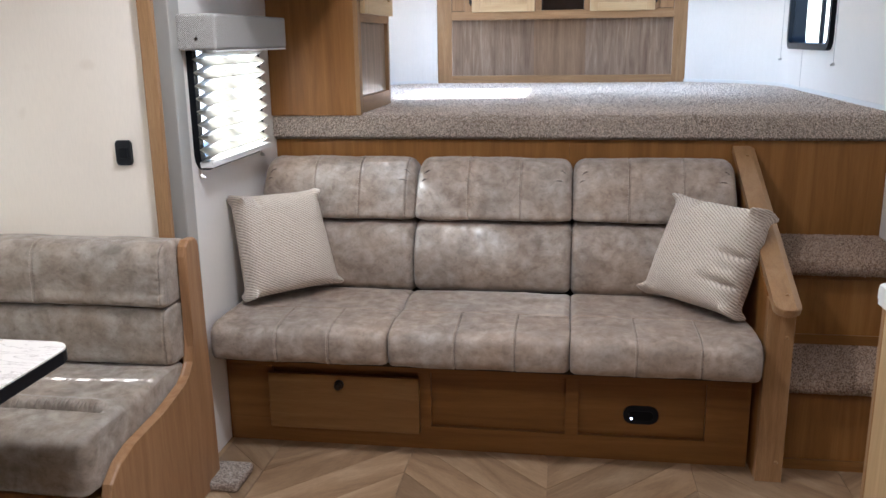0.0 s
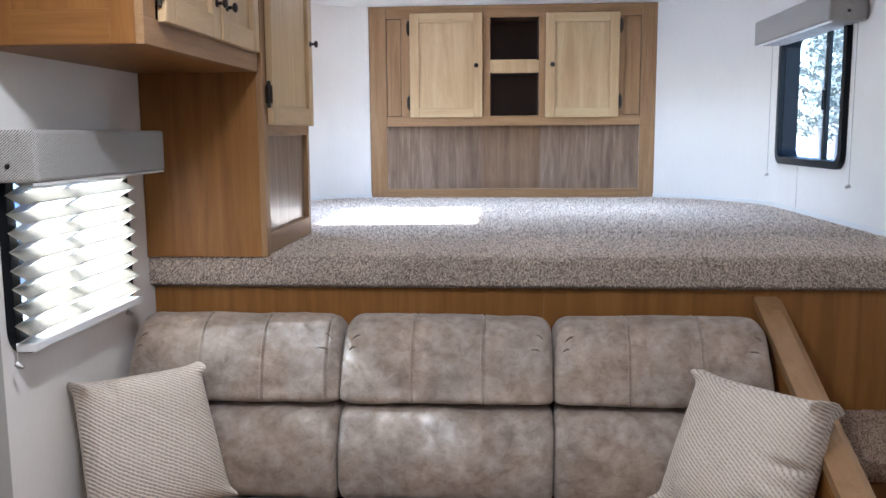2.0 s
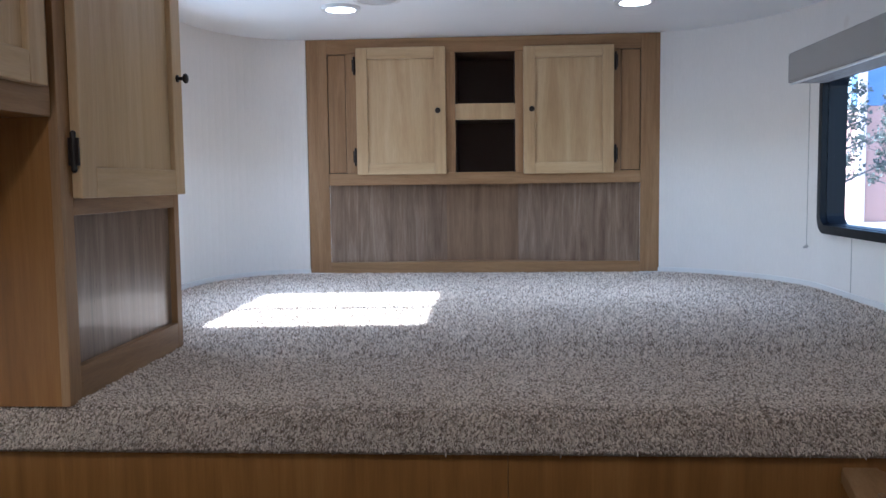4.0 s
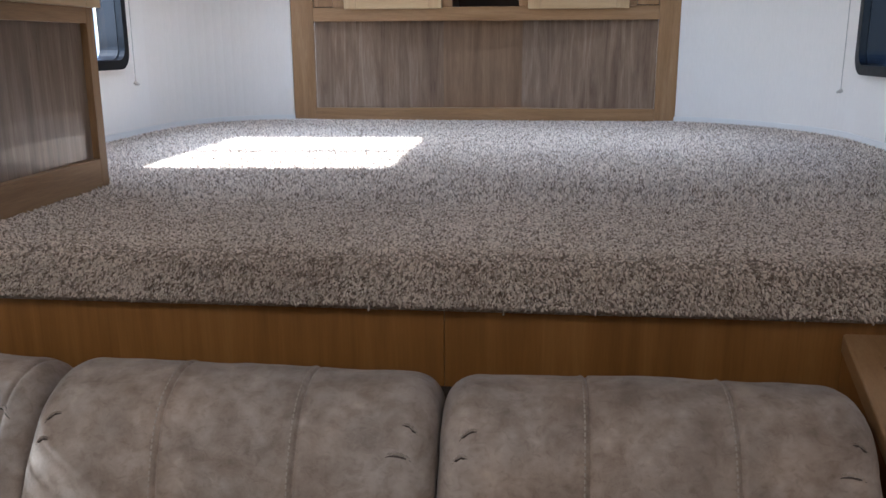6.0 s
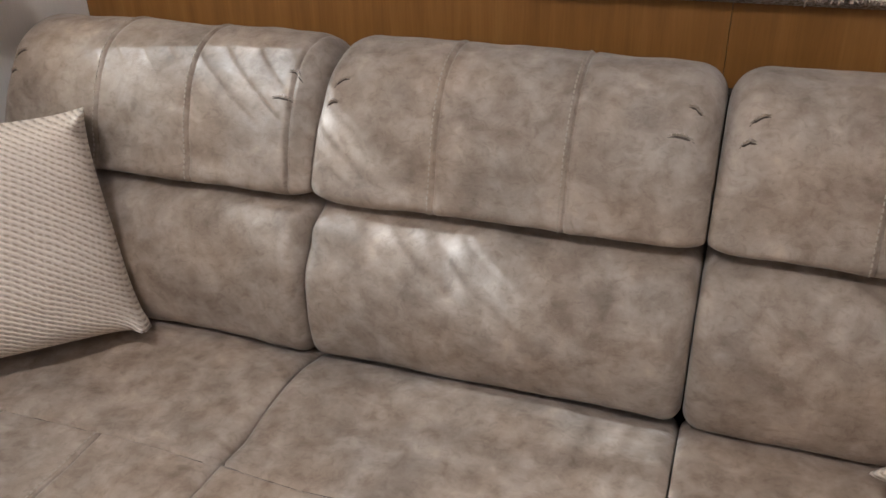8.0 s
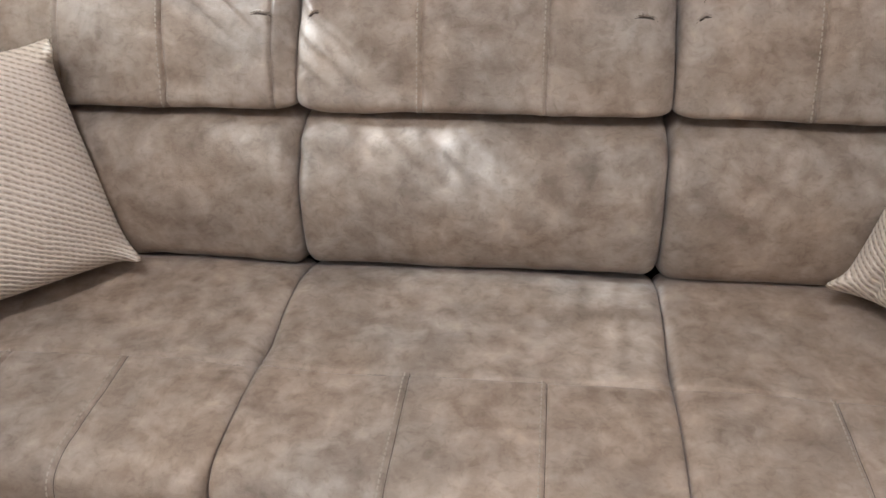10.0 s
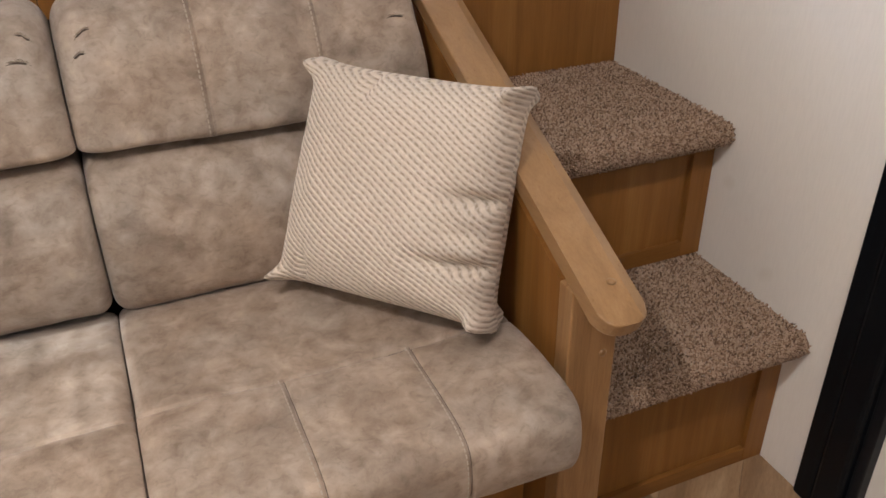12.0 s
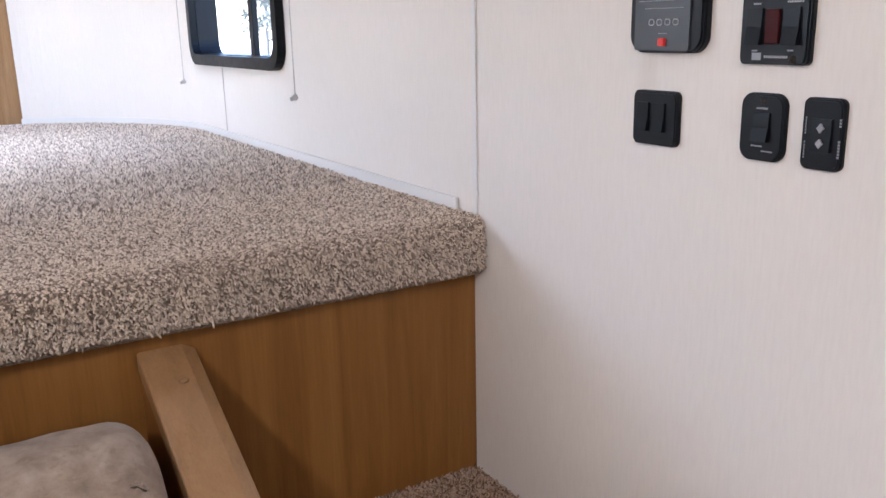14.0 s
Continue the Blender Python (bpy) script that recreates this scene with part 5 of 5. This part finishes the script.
print_bars(s4, 0.0156, ((2.936, 2.949, 1.3995, 1.401), (2.913, 2.973, 1.4275, 1.429), (2.928, 2.983, 1.436, 1.4375)))
for k in range(4):
    bm = bmesh.new()
    y = 2.924 + k * 0.0125
    ring(bm, rounded(y - 0.0045, y + 0.0045, 1.409, 1.4165, 0.003), rounded(y - 0.0033, y + 0.0033, 1.4102, 1.4153, 0.002), "x", RIGHT - 0.0162, RIGHT - 0.0154)
    part("button_mark", bm, INK, s4)
s5 = plate("water_heater_switch", 2.756, 2.84, 1.368, 1.452, 0.006, 0.009, "black double switch plate with a red lens", "switch")
rocker(s5, 2.811, 2.829, 1.388, 1.424, 0.009)
rocker(s5, 2.767, 2.785, 1.388, 1.424, 0.009)
part("lens", boxes((RIGHT - 0.0125, RIGHT - 0.0085, 2.79, 2.806, 1.389, 1.423), bevel=0.001), DIMRED, s5, "dark red lens")
print_bars(s5, 0.009, ((2.815, 2.825, 1.4275, 1.4297), (2.765, 2.784, 1.4285, 1.4307), (2.816, 2.824, 1.381, 1.383), (2.773, 2.779, 1.3815, 1.3835), (2.811, 2.822, 1.3725, 1.38), (2.779, 2.807, 1.3745, 1.3775)))
for y, z in ((2.819, 1.441), (2.773, 1.441), (2.773, 1.374)):
    bm = bmesh.new()
    ball(bm, (RIGHT - 0.009, y, z), 0.0045, (0.5, 1, 1), 8)
    part("screw", bm, BRONZE, s5)

for ob in (s1, s2, s3, s4, s5):
    ob.location += Vector((0, 0.009, -0.005))

# switch behind the dinette
sl = thing("light_switch", (-1.17, 2.46, 1.03), "small black rocker switch on the pale wall", "switch")
bm = bmesh.new()
prism(bm, rounded(-1.196, -1.146, 1.03, 1.106, 0.009), "y", 2.448, 2.4597, 0.003)
part("plate", bm, BLACK, sl)
part("rocker", boxes((-1.184, -1.158, 2.443, 2.449, 1.052, 1.084), bevel=0.002), BLACKSATIN, sl)

# ---- dinette ----
bench = thing("dinette_bench", (-1.45, 2.1, 0), "dinette bench with grey-taupe padded cushions and a wooden end", "bench")
bm = bmesh.new()
endp = [(2.43, 0.0), (2.41, 0.79), (2.404, 0.812), (2.385, 0.825), (2.345, 0.826), (2.322, 0.81), (2.315, 0.78), (2.32, 0.55)]
endp += [(2.32 - 0.085 * (1 - math.cos(radians(q))), 0.49 - 0.09 * math.sin(radians(q)) + 0.01) for q in (0, 30, 60, 85)]
endp += [(2.1, 0.385), (1.93, 0.375), (1.86, 0.36), (1.81, 0.325), (1.79, 0.27), (1.79, 0.0)]
prism(bm, endp, "x", -0.965, -0.935, 0.007)
part("end_panel", bm, wood("bench_end", (0.27, 0.14, 0.06), (0.34, 0.185, 0.085), (0.41, 0.24, 0.12), (9, 9, 0.6), 0.42), bench, "rounded wooden end panel")
BS = [(1.8, 0.31), (1.772, 0.325), (1.766, 0.385), (1.77, 0.44), (1.785, 0.458), (1.83, 0.466), (2.0, 0.468), (2.28, 0.462), (2.33, 0.42), (2.33, 0.32), (2.2, 0.29)]


def bench_crease(x, y, z):
    """The tucked seam across the seat, with gathers above it, and the boxed edge's seam."""
    if z < 0.44:
        return 0.0
    off = 0.003 * math.exp(-(((x + 1.0) / 0.003) ** 2))
    if x < -1.01:
        off += 0.022 * math.exp(-(((y - 1.925) / 0.007) ** 2))
        off += 0.005 * math.sin(x * 170 + 3 * math.sin(x * 31)) * math.exp(-(((y - 1.942) / 0.014) ** 2)) - 0.014 * math.exp(-(((y - 1.955) / 0.026) ** 2))
    return off


bm, loop, nrm = padded(BS, -1.95, -0.968, 0.03, [-1.9 + 0.013 * k for k in range(68)], seam_span=lambda y, z: z > 0.45 and 1.932 < y < 1.97, ring_n=120, seed=31.0, dense_y=1.925, cross=bench_crease)
bench_seat = part("seat_cushion", bm, BENCH, bench, smooth=True)
# shade under the seat's tuck, put in as a thicker dark rod
seam_line(bench_seat, [[p for p in run if p[0] < -1.005] for run in seam_runs(loop, (), span=None, level_y=1.925)], 0.0022)
BU = [(2.232, 0.652), (2.222, 0.7), (2.226, 0.78), (2.255, 0.826), (2.32, 0.832), (2.4, 0.815), (2.44, 0.76), (2.44, 0.68), (2.36, 0.645)]
BL = [(2.238, 0.47), (2.225, 0.52), (2.226, 0.6), (2.245, 0.638), (2.32, 0.645), (2.42, 0.61), (2.44, 0.55), (2.43, 0.48), (2.34, 0.462)]
span = lambda y, z: y < 2.3
bm, loop, nrm = padded(BU, -1.95, -0.968, 0.018, (-1.37, -0.981), seam_span=span, seed=33.0, ring_n=140, puckers=[(-0.985, 0.668 + 0.021 * k, 0.004) for k in range(6)])
bu = part("head_cushion", bm, BENCH, bench, smooth=True)
stitches(bu, loop, nrm, (-1.37,), span)
bm, loop, nrm = padded(BL, -1.95, -0.968, 0.018, (-0.981,), seam_span=span, seed=35.0, ring_n=90)
part("back_cushion", bm, BENCH, bench, smooth=True)
part("bench_body", boxes((-1.95, -0.967, 1.8, 2.33, 0.0, 0.288), bevel=0.003), LAMINATE, bench)
structure("trim_slide_carpet", boxes((-0.965, -0.845, 2.34, 2.49, 0.0, 0.035), bevel=0.012), CARPET, "grey carpet wrapped strip at the slide-out floor edge")

table = thing("dinette_table", (-1.4, 1.2, 0), "dinette table with pale veined laminate and black edge", "table")
bm = bmesh.new()
prism(bm, rounded(-1.9, -0.9, 0.75, 1.68, 0.05), "z", 0.749, 0.7525)
part("tabletop", bm, TABLE, table)
bm = bmesh.new()
prism(bm, rounded(-1.902, -0.898, 0.748, 1.682, 0.052), "z", 0.722, 0.7488, 0.003)
part("table_edge", bm, BLACK, table, "black moulded table edge")
bm = bmesh.new()
rod(bm, (-1.4, 1.2, 0.0), (-1.4, 1.2, 0.722), 0.035, 16)
rod(bm, (-1.4, 1.2, 0.0), (-1.4, 1.2, 0.03), 0.12, 20, 0.05)
part("pedestal", bm, BLACK, table)

# ---- kitchen counter at the aisle ----
counter = thing("kitchen_counter", (1.06, 1.2, 0), "wooden base cabinet with a white rounded countertop", "cabinet")
part("end_panel", boxes((0.797, RIGHT - 0.002, 1.76, 1.778, 0.0, 0.872), bevel=0.003), OAK, counter)
part("body", boxes((0.797, RIGHT - 0.002, 0.3, 1.759, 0.0, 0.872), bevel=0.003), MAPLE, counter)
bm = bmesh.new()
prism(bm, rounded(0.782, RIGHT - 0.002, 0.28, 1.79, 0.03), "z", 0.873, 0.912, 0.01)
part("countertop", bm, WHITE, counter, "white rounded countertop")

# ---- ceiling lamps and vent ----
def downlight(x, y):
    d = thing("ceiling_light", (x, y, CEIL - 0.018), "round white recessed ceiling light, switched on", "ceiling light", group="ceiling lights")
    bm = bmesh.new()
    outer = [(x + 0.07 * math.cos(2 * math.pi * k / 32), y + 0.07 * math.sin(2 * math.pi * k / 32)) for k in range(32)]
    inner = [(x + 0.054 * math.cos(2 * math.pi * k / 32), y + 0.054 * math.sin(2 * math.pi * k / 32)) for k in range(32)]
    ring(bm, outer, inner, "z", CEIL - 0.012, CEIL - 0.0005)
    part("rim", bm, WHITE, d)
    bm = bmesh.new()
    prism(bm, inner, "z", CEIL - 0.011, CEIL - 0.003)
    part("lens", bm, LENS, d, "glowing round lens")


for x, y in [(-0.4, 4.9), (0.65, 4.9)] + LIVING:
    downlight(x, y)
vent = thing("ceiling_vent", (-0.25, 4.765, CEIL - 0.012), "round white louvred ceiling vent", "vent")
bm = bmesh.new()
cir = lambda r: [(-0.25 + r * math.cos(2 * math.pi * k / 32), 4.765 + r * math.sin(2 * math.pi * k / 32)) for k in range(32)]
ring(bm, cir(0.082), cir(0.068), "z", CEIL - 0.01, CEIL - 0.0005)
part("frame", bm, WHITE, vent)
for k in range(-3, 4):
    w = math.sqrt(0.068**2 - (k * 0.018) ** 2)
    part("slat", boxes((-0.25 - w, -0.25 + w, 4.765 + k * 0.018 - 0.005, 4.765 + k * 0.018 + 0.004, CEIL - 0.008, CEIL - 0.004), bevel=0), WHITE, vent)
bm = bmesh.new()
prism(bm, cir(0.068), "z", CEIL - 0.003, CEIL - 0.001)
part("backing", bm, WHITE, vent)

# ---- outdoors ----
structure("ground", boxes((-400, 400, -400, 400, -1.2, -1.0), bevel=0), SNOWGROUND, "pale gravel yard outside the windows")


def tree(x, y, h, seed, spread=1.3):
    """A slender yard tree: thin trunk, many rising limbs, small leaves in loose clumps."""
    rg = np.random.default_rng(seed)
    t = thing("tree", (x, y, -1.0), "slender leafy tree in the bright yard", "tree", group="yard trees")
    bm = bmesh.new()
    rod(bm, (x, y, -1.0), (x + 0.08, y, -1.0 + h * 0.5), 0.16, 9, 0.1)
    rod(bm, (x + 0.08, y, -1.0 + h * 0.5), (x, y, -1.0 + h * 0.97), 0.1, 7, 0.02)
    limbs = 30
    tips = []
    for k in range(limbs):
        f = k / limbs
        z = -1.0 + h * (0.24 + 0.7 * f)
        a = k * 2.4 + rg.uniform(-0.4, 0.4)
        r = spread * (1.05 - 0.85 * f) * rg.uniform(0.7, 1.15)
        e = (x + r * math.cos(a), y + r * math.sin(a), z + 0.45 * r)
        rod(bm, (x + 0.06, y, z), e, 0.045, 5, 0.015)
        tips.append((Vector((x, y, z)), Vector(e)))
    part("trunk", bm, BARK, t)
    n = 2600
    co, faces = np.empty((n, 4, 3)), np.arange(n * 4).reshape(n, 4)
    clumps = [tips[k % limbs][0].lerp(tips[k % limbs][1], rg.uniform(0.35, 1.05)) for k in range(150)]
    for i in range(n):
        c = np.array(clumps[i % 150]) + rg.normal(0, 0.13, 3)
        u, v = rg.normal(0, 1, 3), rg.normal(0, 1, 3)
        u, v = u / np.linalg.norm(u) * 0.085, v / np.linalg.norm(v) * 0.06
        co[i] = [c - u, c - v, c + u, c + v]
    me = bpy.data.meshes.new("crown")
    me.from_pydata(co.reshape(-1, 3).tolist(), [], faces.tolist())
    me.materials.append(NEEDLES)
    me.transform(Matrix.Translation(-BASE[t]))
    ob = new("crown", me)
    ob.parent = t


for x, y, h, sd in ((11.7, 31.0, 9.5, 1), (12.7, 36.0, 8.5, 2), (15.6, 42.0, 9.0, 3), (-9.0, 26.0, 8.0, 5), (-14.0, 33.0, 9.0, 6), (19.5, 44.0, 7.5, 7)):
    tree(x, y, h, sd)

shop = thing("far_building", (30.0, 51.0, -1.0), "pale pink building with a blue upper band", "building")
part("wall", boxes((20.4, 40.0, 50.0, 52.0, -1.0, 5.4), bevel=0.02), plain("pink_stucco", (0.5, 0.3, 0.26), 0.8), shop)
part("upper_band", boxes((20.6, 40.0, 49.9, 52.0, 5.4, 9.5), bevel=0.02), FARBLUE, shop, "blue upper wall band")
part("corner_post", boxes((20.2, 20.6, 49.8, 50.1, -1.0, 9.5), bevel=0.02), plain("pale_post", (0.7, 0.6, 0.57), 0.7), shop)
for k in range(3):
    part("window", boxes((23.5 + k * 5.0, 26.0 + k * 5.0, 49.95, 50.02, 1.0, 4.0), bevel=0.01), BLACK, shop)


def parked_trailer(x, y, l, w, h, wall, stripe, label):
    t = thing("parked_trailer", (x, y, -1.0), label, "trailer", group="parked trailers")
    part("body", boxes((x - w / 2, x + w / 2, y - l / 2, y + l / 2, -0.5, -1.0 + h), bevel=0.15), wall, t)
    part("stripe", boxes((x - w / 2 - 0.01, x + w / 2 + 0.01, y - l / 2 + 0.2, y + l / 2 - 0.2, 0.0, 0.35), bevel=0.0), stripe, t, "coloured side stripe")
    for k in (-0.25, 0.1, 0.32):
        part("window", boxes((x - w / 2 - 0.02, x + w / 2 + 0.02, y + k * l - 0.4, y + k * l + 0.4, -1.0 + h * 0.5, -1.0 + h * 0.72), bevel=0.02), BLACK, t)
    for k in (-0.1, 0.05):
        bm = bmesh.new()
        rod(bm, (x - w / 2 + 0.02, y + k * l, -0.66), (x + w / 2 - 0.02, y + k * l, -0.66), 0.34, 20)
        part("wheels", bm, BLACK, t)


parked_trailer(5.6, 23.0, 6.0, 2.4, 2.2, FARWALL, FARBLUE, "low white parked trailer with a blue stripe")
parked_trailer(-10.0, 16.5, 6.0, 2.4, 3.4, FARWALL, FARBLUE, "white parked trailer with a blue stripe")

# ---- floor planks ----
W = 0.47
H = 0.21
seam0 = 0.125
GAP = 0.0008
shared = {}
for c in range(-5, 3):
    xa, xb = seam0 + c * W, seam0 + (c + 1) * W
    rise = W if c % 2 == 0 else -W
    a, b = max(xa, -1.0), min(xb, RIGHT - 0.002)
    if b - a < 0.02:
        continue
    fa, fb = (a - xa) / W, (b - xa) / W
    for k in range(-3, 15):
        y0 = 0.6 + k * H + (0.0 if rise > 0 else W)
        ya, yb = y0 + rise * fa, y0 + rise * fb
        if min(ya, yb) < 0.2 or max(ya, yb) + H > 3.37:
            continue
        key = (round(b - a, 3), rise > 0)
        turn = Matrix.Rotation(radians(-45 if rise > 0 else 45), 4, "Z")
        if key not in shared:
            bm = bmesh.new()
            lo = [(GAP, GAP), (b - a - GAP, yb - ya + GAP), (b - a - GAP, yb - ya + H - GAP), (GAP, H - GAP)]
            prism(bm, lo, "z", -0.0035, 0.0, 0.0006)
            bmesh.ops.transform(bm, matrix=turn.inverted(), verts=bm.verts[:])
            bmesh.ops.recalc_face_normals(bm, faces=bm.faces[:])
            me = bpy.data.meshes.new("plank")
            bm.to_mesh(me)
            bm.free()
            me.materials.append(FLOORWOOD)
            shared[key] = me
        ob = new("plank", shared[key])
        ob.parent = floor
        ob.matrix_basis = Matrix.Translation(Vector((a, ya, 0.0)) - BASE[floor]) @ turn
